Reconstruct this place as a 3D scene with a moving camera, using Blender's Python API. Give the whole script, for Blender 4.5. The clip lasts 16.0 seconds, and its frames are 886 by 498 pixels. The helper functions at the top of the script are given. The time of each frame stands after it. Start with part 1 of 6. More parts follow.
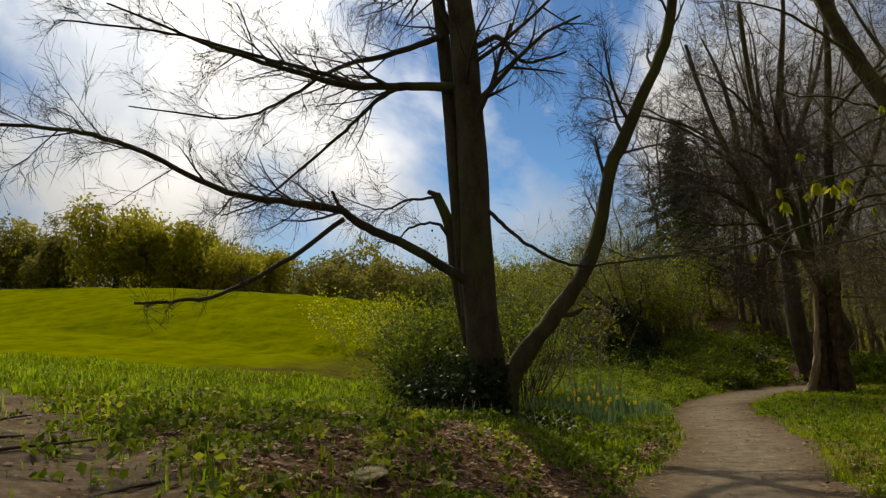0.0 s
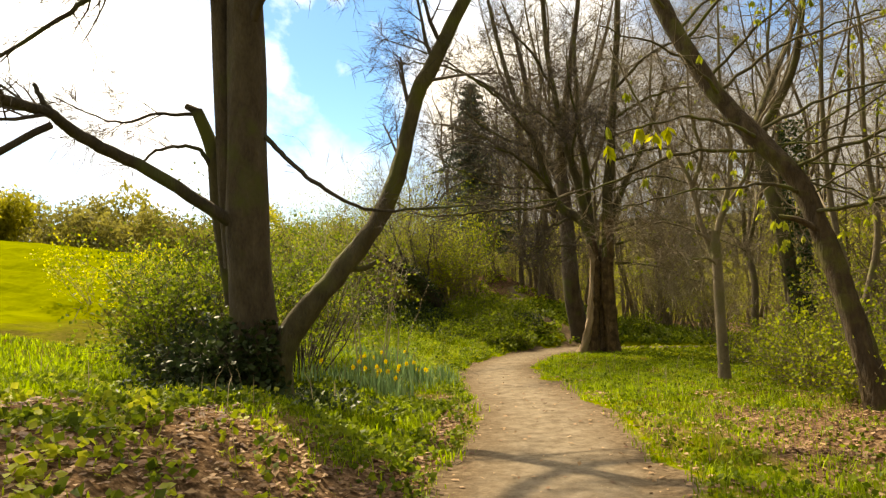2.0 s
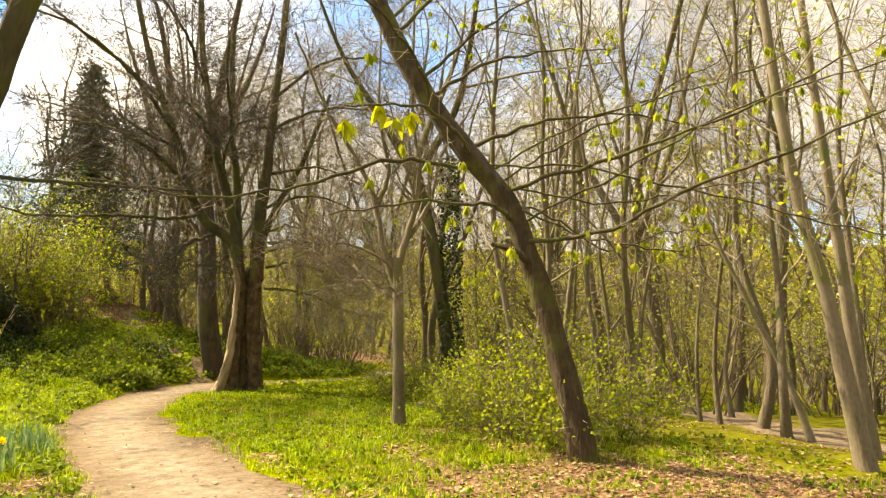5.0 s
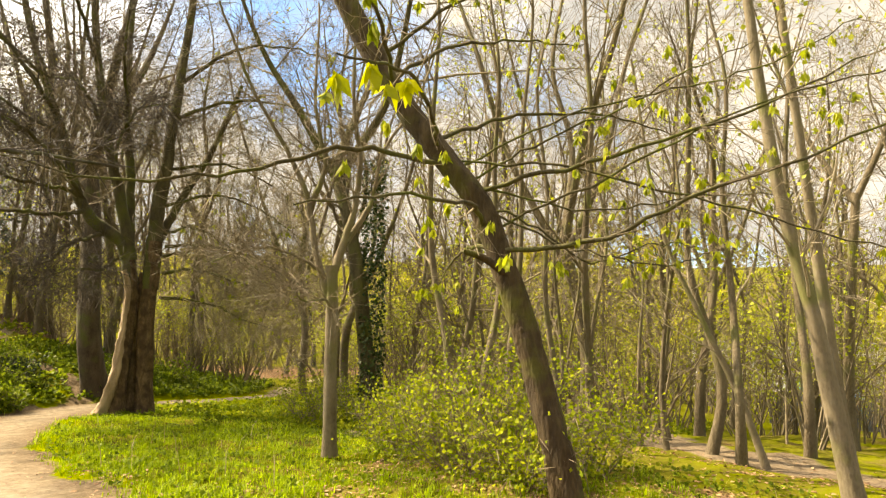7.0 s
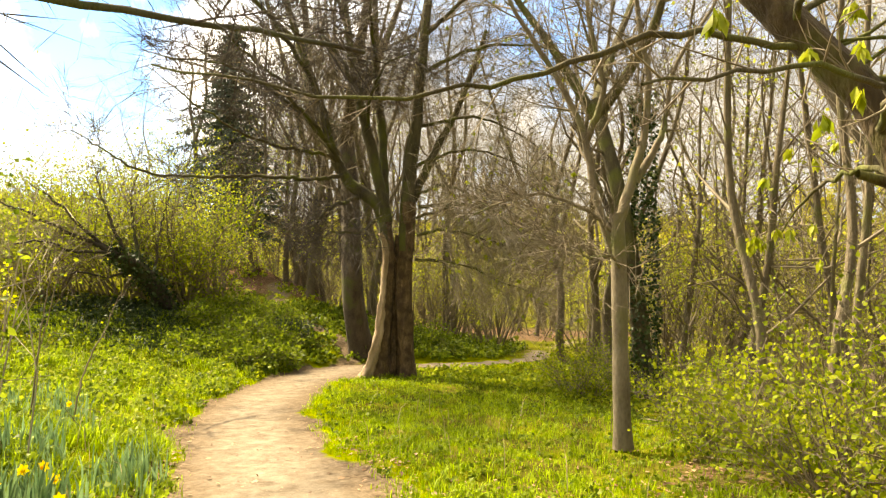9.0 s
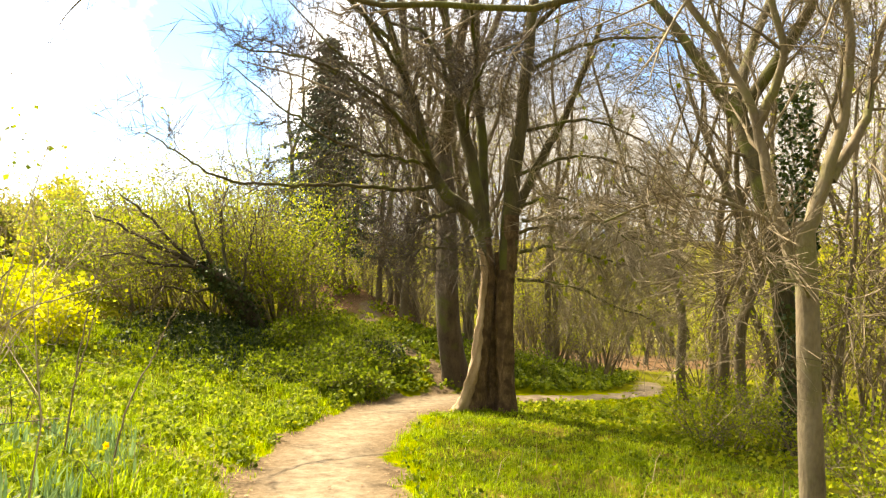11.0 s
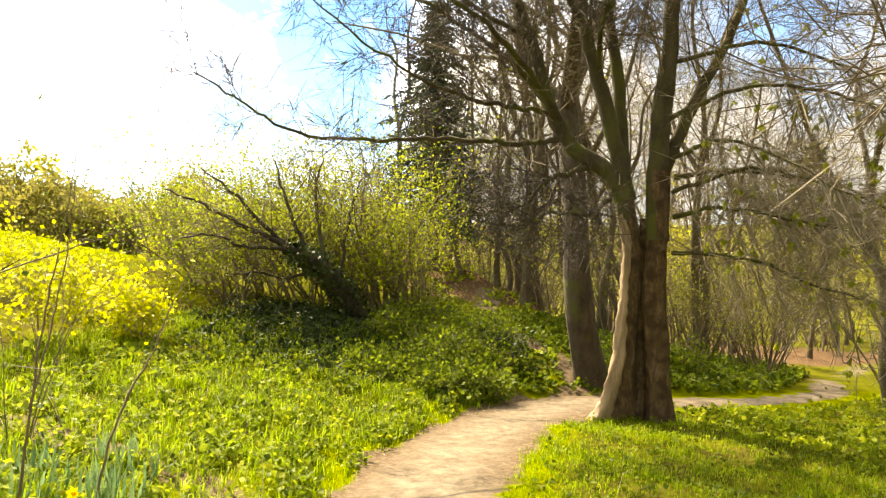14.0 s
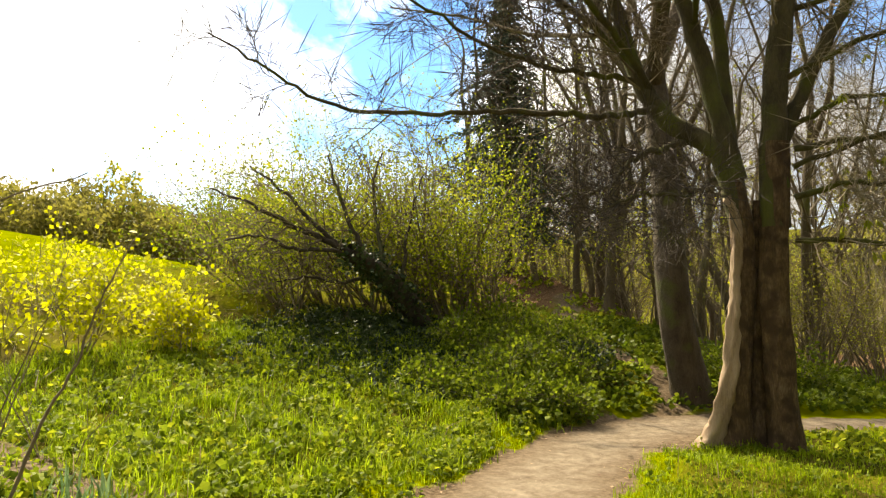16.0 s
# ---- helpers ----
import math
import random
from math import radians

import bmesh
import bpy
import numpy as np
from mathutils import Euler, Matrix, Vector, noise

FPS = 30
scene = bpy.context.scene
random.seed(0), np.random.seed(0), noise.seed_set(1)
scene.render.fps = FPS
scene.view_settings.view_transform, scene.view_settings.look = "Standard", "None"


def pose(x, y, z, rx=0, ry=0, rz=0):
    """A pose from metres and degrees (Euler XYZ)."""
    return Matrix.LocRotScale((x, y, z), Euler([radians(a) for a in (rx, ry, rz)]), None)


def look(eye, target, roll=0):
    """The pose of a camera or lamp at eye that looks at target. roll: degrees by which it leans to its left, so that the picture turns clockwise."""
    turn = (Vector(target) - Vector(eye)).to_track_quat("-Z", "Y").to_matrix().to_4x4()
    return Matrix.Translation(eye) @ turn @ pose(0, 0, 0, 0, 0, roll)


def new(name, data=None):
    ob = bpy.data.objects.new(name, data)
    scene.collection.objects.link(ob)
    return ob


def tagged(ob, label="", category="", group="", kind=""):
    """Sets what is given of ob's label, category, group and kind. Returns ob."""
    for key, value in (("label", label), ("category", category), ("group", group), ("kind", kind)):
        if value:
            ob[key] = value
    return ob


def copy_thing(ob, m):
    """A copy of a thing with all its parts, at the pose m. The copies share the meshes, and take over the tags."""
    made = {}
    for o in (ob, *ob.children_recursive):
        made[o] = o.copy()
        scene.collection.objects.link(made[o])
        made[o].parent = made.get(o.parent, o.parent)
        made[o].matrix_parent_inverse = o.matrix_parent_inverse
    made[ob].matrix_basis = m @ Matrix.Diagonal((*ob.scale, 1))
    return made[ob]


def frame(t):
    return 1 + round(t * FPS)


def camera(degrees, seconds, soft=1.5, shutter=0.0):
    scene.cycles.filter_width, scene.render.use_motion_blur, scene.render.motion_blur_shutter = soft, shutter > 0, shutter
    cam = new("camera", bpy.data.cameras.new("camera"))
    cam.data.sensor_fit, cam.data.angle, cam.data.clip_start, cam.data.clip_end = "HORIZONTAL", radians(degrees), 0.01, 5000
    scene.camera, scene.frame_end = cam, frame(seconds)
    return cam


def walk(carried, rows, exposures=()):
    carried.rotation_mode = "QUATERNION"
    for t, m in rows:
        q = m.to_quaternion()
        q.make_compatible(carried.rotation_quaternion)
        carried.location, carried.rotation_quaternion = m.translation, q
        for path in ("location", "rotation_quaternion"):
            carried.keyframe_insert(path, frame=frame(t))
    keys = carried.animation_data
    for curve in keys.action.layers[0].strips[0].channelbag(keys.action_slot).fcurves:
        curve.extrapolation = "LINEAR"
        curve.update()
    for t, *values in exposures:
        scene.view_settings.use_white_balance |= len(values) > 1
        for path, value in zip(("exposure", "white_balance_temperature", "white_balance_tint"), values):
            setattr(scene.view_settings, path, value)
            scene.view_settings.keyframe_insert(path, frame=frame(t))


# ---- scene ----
cam = camera(66.3, 16.0, soft=1.3)
PATH = [
    (0, (0.293, -0.107, 1.353), (0.267, 1.877, 1.606), -2.4),
    (0.5, (0.374, 0.371, 1.345), (0.562, 2.347, 1.59), -3.6),
    (1, (0.436, 0.812, 1.329), (0.843, 2.758, 1.55), -1.6),
    (1.5, (0.471, 1.251, 1.315), (1.077, 3.153, 1.429), -0.6),
    (2, (0.524, 1.674, 1.307), (1.109, 3.582, 1.426), -1.4),
    (2.5, (0.561, 2.106, 1.322), (1.305, 3.956, 1.475), 0.3),
    (3, (0.591, 2.527, 1.331), (1.495, 4.309, 1.421), 0.8),
    (3.5, (0.694, 2.929, 1.324), (1.692, 4.659, 1.421), 0.3),
    (4, (0.77, 3.339, 1.316), (1.885, 4.998, 1.368), 0.6),
    (4.5, (0.925, 3.746, 1.364), (2.25, 5.243, 1.43), 0.4),
    (5, (1.115, 4.056, 1.354), (2.598, 5.384, 1.542), 0.4),
    (5.2, (1.181, 4.18, 1.353), (2.723, 5.44, 1.534), 1.1),
    (7.3, (1.711, 5.628, 1.412), (3.379, 6.707, 1.644), 1.1),
    (7.5, (1.8, 5.78, 1.414), (3.428, 6.926, 1.609), 1.0),
    (8, (2.087, 6.193, 1.416), (3.557, 7.544, 1.531), 2.1),
    (8.5, (2.357, 6.631, 1.416), (3.706, 8.104, 1.515), 1.6),
    (9, (2.617, 7.025, 1.422), (3.821, 8.619, 1.525), 0.7),
    (9.2, (2.72, 7.172, 1.426), (3.867, 8.807, 1.513), 1.7),
    (11.3, (3.621, 8.755, 1.502), (4.572, 10.507, 1.656), 1.7),
    (11.5, (3.693, 8.92, 1.508), (4.664, 10.663, 1.64), 0.5),
    (12, (3.901, 9.343, 1.487), (4.756, 11.146, 1.621), 0.1),
    (12.5, (4.096, 9.76, 1.436), (4.934, 11.575, 1.496), 1.6),
    (13, (4.282, 10.173, 1.406), (5.092, 12.001, 1.462), 1.7),
    (13.5, (4.511, 10.573, 1.342), (5.202, 12.445, 1.484), 0.3),
    (14, (4.702, 10.986, 1.314), (5.343, 12.877, 1.433), 1.1),
    (14.5, (4.841, 11.344, 1.272), (5.337, 13.274, 1.437), -0.2),
    (15, (4.99, 11.719, 1.23), (5.294, 13.682, 1.463), 0.2),
    (15.5, (5.157, 12.143, 1.202), (5.479, 14.109, 1.377), 0.9),
    (16, (5.335, 12.517, 1.156), (5.757, 14.466, 1.309), 0.3),
]
EXPOSURES = [(0.0, -0.72, 7500, 10), (0.6, -0.5, 7800, 10), (1.1, -0.04, 8300, 10), (1.6, 0.55, 9100, 10), (2.5, 1.05, 9500, 10), (3.1, 1.15, 9500, 10), (3.6, 1.39, 9400, 10), (5.0, 1.63, 9400, 10), (9.0, 1.82, 9200, 10), (13.0, 1.96, 9000, 10), (14.5, 1.83, 8650, 10), (15.1, 1.75, 8350, 10), (15.5, 1.33, 8250, 10), (16.0, 1.21, 8150, 10)]
walk(cam, [(t, look(eye, target, roll)) for t, eye, target, roll in PATH], EXPOSURES)

# ---- light ----
SUN_AZ, SUN_EL = radians(-13.0), radians(50.0)      # measured from +y towards +x
world = bpy.data.worlds.new("sky")
scene.world = world
world.use_nodes = True
wn, wl = world.node_tree.nodes, world.node_tree.links
wn.clear()
sky = wn.new("ShaderNodeTexSky")
sky.sky_type, sky.sun_disc = "NISHITA", False
sky.sun_elevation, sky.sun_rotation = SUN_EL, SUN_AZ
sky.air_density, sky.dust_density, sky.ozone_density = 0.8, 0.2, 4.0
cloud = wn.new("ShaderNodeTexNoise")
cloud.inputs["Scale"].default_value, cloud.inputs["Detail"].default_value = 2.3, 9.0
cloud.inputs["Roughness"].default_value, cloud.inputs["Distortion"].default_value = 0.56, 0.35
cover = wn.new("ShaderNodeMapRange")
cover.inputs["From Min"].default_value, cover.inputs["From Max"].default_value = 0.36, 0.52
skyway = wn.new("ShaderNodeTexCoord")
gap = wn.new("ShaderNodeVectorMath")
gap.operation = "DOT_PRODUCT"
gap.inputs[1].default_value = Vector((0.12, 0.9, 0.46)).normalized()
wl.new(skyway.outputs["Generated"], gap.inputs[0])
opening = wn.new("ShaderNodeMapRange")
opening.inputs["From Min"].default_value, opening.inputs["From Max"].default_value = 0.955, 1.0
opening.inputs["To Min"].default_value, opening.inputs["To Max"].default_value = 0.02, -0.17
wl.new(gap.outputs["Value"], opening.inputs["Value"])
thicker = wn.new("ShaderNodeMath")
wl.new(cloud.outputs["Fac"], thicker.inputs[0])
wl.new(opening.outputs["Result"], thicker.inputs[1])
wl.new(thicker.outputs["Value"], cover.inputs["Value"])
puff = wn.new("ShaderNodeTexNoise")
puff.inputs["Scale"].default_value, puff.inputs["Detail"].default_value = 4.5, 6.0
shade = wn.new("ShaderNodeValToRGB")
shade.color_ramp.elements[0].position, shade.color_ramp.elements[0].color = 0.34, (6.0, 6.8, 8.0, 1)
shade.color_ramp.elements[1].position, shade.color_ramp.elements[1].color = 0.56, (10.3, 10.7, 11.3, 1)
wl.new(puff.outputs["Fac"], shade.inputs["Fac"])
toward = wn.new("ShaderNodeVectorMath")
toward.operation = "DOT_PRODUCT"
toward.inputs[1].default_value = (math.sin(SUN_AZ) * math.cos(SUN_EL), math.cos(SUN_AZ) * math.cos(SUN_EL), math.sin(SUN_EL))
wl.new(skyway.outputs["Generated"], toward.inputs[0])
glow = wn.new("ShaderNodeMapRange")
glow.inputs["From Min"].default_value, glow.inputs["From Max"].default_value = 0.66, 1.0
glow.inputs["To Min"].default_value, glow.inputs["To Max"].default_value = 0.46, 5.0
wl.new(toward.outputs["Value"], glow.inputs["Value"])
bright = wn.new("ShaderNodeVectorMath")
bright.operation = "SCALE"
wl.new(shade.outputs["Color"], bright.inputs[0])
wl.new(glow.outputs["Result"], bright.inputs["Scale"])
deep = wn.new("ShaderNodeHueSaturation")
deep.inputs["Saturation"].default_value, deep.inputs["Value"].default_value = 1.25, 2.3
wl.new(sky.outputs["Color"], deep.inputs["Color"])
skymix = wn.new("ShaderNodeMix")
skymix.data_type = "RGBA"
wl.new(cover.outputs["Result"], skymix.inputs["Factor"])
wl.new(deep.outputs["Color"], skymix.inputs["A"])
wl.new(bright.outputs["Vector"], skymix.inputs["B"])
background = wn.new("ShaderNodeBackground")
background.inputs["Strength"].default_value = 0.07
wl.new(skymix.outputs["Result"], background.inputs["Color"])
wout = wn.new("ShaderNodeOutputWorld")
wl.new(background.outputs["Background"], wout.inputs["Surface"])

sun = new("sun", bpy.data.lights.new("sun", "SUN"))
sun.data.energy, sun.data.angle, sun.data.color = 5.0, radians(0.6), (1.0, 0.94, 0.82)
sunway = Vector((math.sin(SUN_AZ) * math.cos(SUN_EL), math.cos(SUN_AZ) * math.cos(SUN_EL), math.sin(SUN_EL)))
sun.matrix_world = look(sunway * 60, (0, 0, 0))


# ---- materials ----
def material(name, colours, scale=6.0, rough=0.8, bump=0.3, grain=60.0, through_light=0.0, vary=0.0, gloss=0.3, tint=None, tint_scale=1.5, tint_at=0.5, stretch=1.0):
    """A surface of mixed colours: coarse patches, fine grain and relief; thin leaves let light through."""
    m = bpy.data.materials.new(name)
    m.use_nodes = True
    n, l = m.node_tree.nodes, m.node_tree.links
    n.clear()
    out = n.new("ShaderNodeOutputMaterial")
    bsdf = n.new("ShaderNodeBsdfPrincipled")
    bsdf.inputs["Roughness"].default_value = rough
    bsdf.inputs["Specular IOR Level"].default_value = gloss
    where = n.new("ShaderNodeTexCoord")
    squash = n.new("ShaderNodeMapping")
    squash.inputs["Scale"].default_value = (1, 1, stretch)
    l.new(where.outputs["Object"], squash.inputs["Vector"])
    coarse, fine = n.new("ShaderNodeTexNoise"), n.new("ShaderNodeTexNoise")
    for node, size in ((coarse, scale), (fine, grain)):
        l.new(squash.outputs["Vector"], node.inputs["Vector"])
        node.inputs["Scale"].default_value, node.inputs["Detail"].default_value = size, 5.0
    blend = n.new("ShaderNodeMath")
    blend.operation = "MULTIPLY_ADD"
    blend.inputs[1].default_value = 0.35
    l.new(fine.outputs["Fac"], blend.inputs[0])
    half = n.new("ShaderNodeMath")
    half.operation = "MULTIPLY"
    half.inputs[1].default_value = 0.65
    l.new(coarse.outputs["Fac"], half.inputs[0])
    l.new(half.outputs["Value"], blend.inputs[2])
    factor = blend.outputs["Value"]
    if vary:
        island = n.new("ShaderNodeNewGeometry")
        add = n.new("ShaderNodeMath")
        add.operation = "MULTIPLY_ADD"
        add.inputs[1].default_value = vary
        l.new(island.outputs["Random Per Island"], add.inputs[0])
        less = n.new("ShaderNodeMath")
        less.operation = "SUBTRACT"
        less.inputs[1].default_value = vary / 2
        l.new(factor, less.inputs[0])
        l.new(less.outputs["Value"], add.inputs[2])
        factor = add.outputs["Value"]
    ramp = n.new("ShaderNodeValToRGB")
    while len(ramp.color_ramp.elements) < len(colours):
        ramp.color_ramp.elements.new(0.5)
    for k, c in enumerate(colours):
        ramp.color_ramp.elements[k].position = 0.25 + 0.5 * k / max(1, len(colours) - 1)
        ramp.color_ramp.elements[k].color = (*c, 1)
    l.new(factor, ramp.inputs["Fac"])
    colour = ramp.outputs["Color"]
    if tint:
        patch = n.new("ShaderNodeTexNoise")
        patch.inputs["Scale"].default_value, patch.inputs["Detail"].default_value = tint_scale, 6.0
        l.new(where.outputs["Object"], patch.inputs["Vector"])
        edge = n.new("ShaderNodeMapRange")
        edge.inputs["From Min"].default_value, edge.inputs["From Max"].default_value = tint_at, tint_at + 0.14
        l.new(patch.outputs["Fac"], edge.inputs["Value"])
        mix = n.new("ShaderNodeMix")
        mix.data_type = "RGBA"
        l.new(edge.outputs["Result"], mix.inputs["Factor"])
        l.new(colour, mix.inputs["A"])
        mix.inputs["B"].default_value = (*tint, 1)
        colour = mix.outputs["Result"]
    l.new(colour, bsdf.inputs["Base Color"])
    if bump:
        relief = n.new("ShaderNodeBump")
        relief.inputs["Strength"].default_value, relief.inputs["Distance"].default_value = bump, 0.07 if bump > 0.7 else 0.04
        l.new(factor if not vary else blend.outputs["Value"], relief.inputs["Height"])
        l.new(relief.outputs["Normal"], bsdf.inputs["Normal"])
    if through_light:
        soft = n.new("ShaderNodeBsdfTranslucent")
        l.new(colour, soft.inputs["Color"])
        both = n.new("ShaderNodeMixShader")
        both.inputs[0].default_value = through_light
        l.new(bsdf.outputs["BSDF"], both.inputs[1])
        l.new(soft.outputs["BSDF"], both.inputs[2])
        l.new(both.outputs["Shader"], out.inputs["Surface"])
    else:
        l.new(bsdf.outputs["BSDF"], out.inputs["Surface"])
    return m


BARK_GREY = material("grey_bark", [(0.02268, 0.01584, 0.01026), (0.0567, 0.04176, 0.02599), (0.08694, 0.06696, 0.04446), (0.1285, 0.1044, 0.07182)], 6, 0.95, 0.9, 42, tint=(0.075, 0.08, 0.022), tint_scale=2.0, tint_at=0.55, stretch=0.4)
BARK_DARK = material("dark_bark", [(0.021, 0.0168, 0.0126), (0.0525, 0.042, 0.0294), (0.091, 0.0735, 0.0525)], 6, 0.9, 0.8, 45, tint=(0.075, 0.085, 0.03), tint_at=0.54, stretch=0.3)
BARK_PALE = material("pale_bark", [(0.0315, 0.018, 0.00855), (0.1155, 0.072, 0.0361), (0.231, 0.16, 0.09025)], 13, 0.9, 1.0, 52, tint=(0.06, 0.036, 0.017), tint_scale=4.0, tint_at=0.47, stretch=0.3)
BARK_MOSS = material("mossy_bark", [(0.031, 0.0248, 0.0155), (0.0682, 0.0558, 0.0279), (0.112, 0.093, 0.0496)], 6, 0.95, 0.8, 45, tint=(0.085, 0.09, 0.02), tint_at=0.47, stretch=0.35)
BARK_BROWN = material("brown_bark", [(0.01835, 0.01123, 0.005198), (0.05, 0.033, 0.0156), (0.095, 0.066, 0.034)], 9, 0.95, 1.0, 34, tint=(0.075, 0.07, 0.014), tint_scale=2.6, tint_at=0.49, stretch=0.3)
BARK_POLE = material("pole_bark", [(0.0744, 0.0558, 0.0341), (0.155, 0.124, 0.0806), (0.211, 0.174, 0.118)], 5, 0.9, 0.5, 40, tint=(0.12, 0.12, 0.04), tint_at=0.5, stretch=0.4)
BARK_WOOD = material("woodland_bark", [(0.05, 0.038, 0.023), (0.115, 0.09, 0.055), (0.175, 0.14, 0.09)], 5, 0.92, 0.8, 40, tint=(0.11, 0.108, 0.035), tint_at=0.52, stretch=0.35)
# pale bark of the old tree's sunward side, sunlight mixed into the colour
SUNLIT_BARK = material("sunlit_bark", [(0.14, 0.09, 0.05), (0.3, 0.215, 0.135), (0.42, 0.32, 0.215)], 8, 0.8, 0.5, 60, stretch=0.2)
TWIG = material("twig_bark", [(0.07, 0.053, 0.034), (0.15, 0.118, 0.076), (0.225, 0.18, 0.115)], 4, 0.85, 0.0, 20, vary=0.3)
TWIG_PALE = material("pale_twig", [(0.1566, 0.1285, 0.0918), (0.266, 0.2201, 0.1566), (0.3672, 0.3119, 0.2295)], 4, 0.85, 0.0, 20, vary=0.3)
TWIG_DARK = material("dark_twig", [(0.035, 0.028, 0.024), (0.07, 0.055, 0.045), (0.11, 0.09, 0.07)], 4, 0.85, 0.0, 20, vary=0.3)
LEAF_SPRING = material("spring_leaf", [(0.19, 0.235, 0.012), (0.31, 0.35, 0.022), (0.42, 0.43, 0.04)], 3, 0.55, 0.0, 20, 0.5, 0.5)
LEAF_YELLOW = material("yellow_leaf", [(0.3, 0.33, 0.008), (0.46, 0.47, 0.012), (0.56, 0.54, 0.03)], 3, 0.55, 0.0, 20, 0.5, 0.5)
LEAF_GREEN = material("green_leaf", [(0.05914, 0.09335, 0.00595), (0.1281, 0.1782, 0.0102), (0.2168, 0.2705, 0.0204)], 3, 0.58, 0.0, 20, 0.5, 0.6, gloss=0.18)
LEAF_NETTLE = material("nettle_leaf", [(0.117, 0.162, 0.0096), (0.221, 0.27, 0.0144), (0.338, 0.3672, 0.024)], 3, 0.62, 0.0, 20, 0.5, 0.6, gloss=0.12)
LEAF_IVY = material("ivy_leaf", [(0.0135, 0.02873, 0.00675), (0.03042, 0.05423, 0.0108), (0.05742, 0.08288, 0.02025)], 3, 0.55, 0.0, 20, 0.15, 0.5, gloss=0.3)
LEAF_WILLOW = material("willow_leaf", [(0.214, 0.214, 0.016), (0.355, 0.333, 0.0215), (0.45, 0.408, 0.0323)], 0.5, 0.6, 0.0, 4, 0.6, 0.4)
LEAF_BUD = material("bud_leaf", [(0.13, 0.12, 0.03), (0.2, 0.185, 0.036), (0.27, 0.245, 0.045)], 0.5, 0.7, 0.0, 4, 0.55, 0.5)
NEEDLE = material("needles", [(0.028, 0.042, 0.032), (0.055, 0.076, 0.056), (0.09, 0.115, 0.085)], 2, 0.7, 0.0, 10, 0.1, 0.5)
GRASS = material("grass_blade", [(0.1089, 0.1644, 0.005355), (0.1996, 0.2811, 0.00918), (0.3084, 0.4031, 0.02142)], 1.2, 0.5, 0.0, 10, 0.55, 0.5, gloss=0.1)
STRAW = material("dry_stem", [(0.224, 0.16, 0.08), (0.336, 0.264, 0.144), (0.44, 0.36, 0.224)], 3, 0.8, 0.0, 20, 0.2, 0.5)
LITTER = material("dead_leaf", [(0.0825, 0.0375, 0.015), (0.188, 0.0975, 0.045), (0.315, 0.203, 0.105)], 3, 0.7, 0.0, 20, 0.15, 0.8)
DAFF_LEAF = material("daffodil_leaf", [(0.06, 0.12, 0.045), (0.13, 0.22, 0.085), (0.21, 0.31, 0.14)], 4, 0.45, 0.0, 20, 0.35, 0.4)
PETAL = material("yellow_petal", [(0.75, 0.56, 0.015), (0.85, 0.68, 0.03)], 8, 0.5, 0.0, 30, 0.3)
TRUMPET = material("orange_trumpet", [(0.75, 0.42, 0.01), (0.85, 0.52, 0.015)], 8, 0.5, 0.0, 30, 0.3)
STONE = material("pale_stone", [(0.16, 0.14, 0.06), (0.26, 0.22, 0.11), (0.34, 0.29, 0.16)], 12, 0.85, 0.5, 60)


# ---- ground ----
def curve_through(points, steps=14):
    """A smooth line through a few points."""
    pts = [Vector(p) for p in points]
    pts = [2 * pts[0] - pts[1]] + pts + [2 * pts[-1] - pts[-2]]
    line = []
    for a, b, c, d in zip(pts, pts[1:], pts[2:], pts[3:]):
        for k in range(steps):
            u = k / steps
            line.append(0.5 * ((2 * b) + (c - a) * u + (2 * a - 5 * b + 4 * c - d) * u * u + (3 * b - a - 3 * c + d) * u ** 3))
    line.append(pts[-2])
    return line


# the trodden path: x, y, z, bank step on its left, slope beyond
PATH_WAY = [(-1.6, -9, -0.02, 0.3, 0.08), (-0.6, -3.5, -0.07, 0.4, 0.08), (0.3, -0.5, -0.1, 0.5, 0.08), (1.15, 2.2, -0.1, 0.6, 0.085), (2.15, 5, -0.14, 0.52, 0.085), (3.2, 7.2, -0.2, 0.26, 0.085),
            (4.25, 9.8, -0.28, 0.1, 0.085), (4.9, 12, -0.38, 0.12, 0.09), (5.5, 14, -0.48, 0.18, 0.095), (6.25, 16.2, -0.6, 0.12, 0.105), (7.15, 18.2, -0.7, 0.08, 0.12), (8.45, 20.2, -0.77, 0.05, 0.2),
            (9.9, 21.7, -0.8, 0.05, 0.3), (11.7, 22.7, -0.82, 0.05, 0.4), (13.8, 22.6, -0.88, 0.05, 0.36), (16.5, 23.0, -1.0, 0.05, 0.3), (20.5, 25.2, -1.3, 0.05, 0.2), (26, 29.5, -1.5, 0, 0.1), (45, 42, -2.0, 0, 0.05), (90, 70, -3, 0, 0.03)]
WAY = np.array([tuple(v) for v in curve_through([p[:3] for p in PATH_WAY], 10)])
WAY_BANK = np.array([np.interp(np.arange(len(WAY)) / 10, np.arange(len(PATH_WAY)), [p[k] for p in PATH_WAY]) for k in (3, 4)]).T
WAY_DIR = np.gradient(WAY[:, :2], axis=0)
WAY_DIR /= np.linalg.norm(WAY_DIR, axis=1)[:, None]
SIDE_WAYS = [([(-0.6, 0.4), (-1.9, 2.8), (-3.6, 4.8), (-5.7, 6.9), (-11, 11)], 0.95), ([(5.9, 16.2), (4.6, 17.5), (3.1, 18.7), (-1.5, 21.5)], 0.2),
             ([(11.0, 22.6), (12.3, 24.6), (11.8, 27.5), (13, 31)], 0.16), ([(32, 18), (22.3, 13.4), (16.6, 9.8), (13.9, 7.4), (12.3, 4), (11.5, -3)], 0.5)]
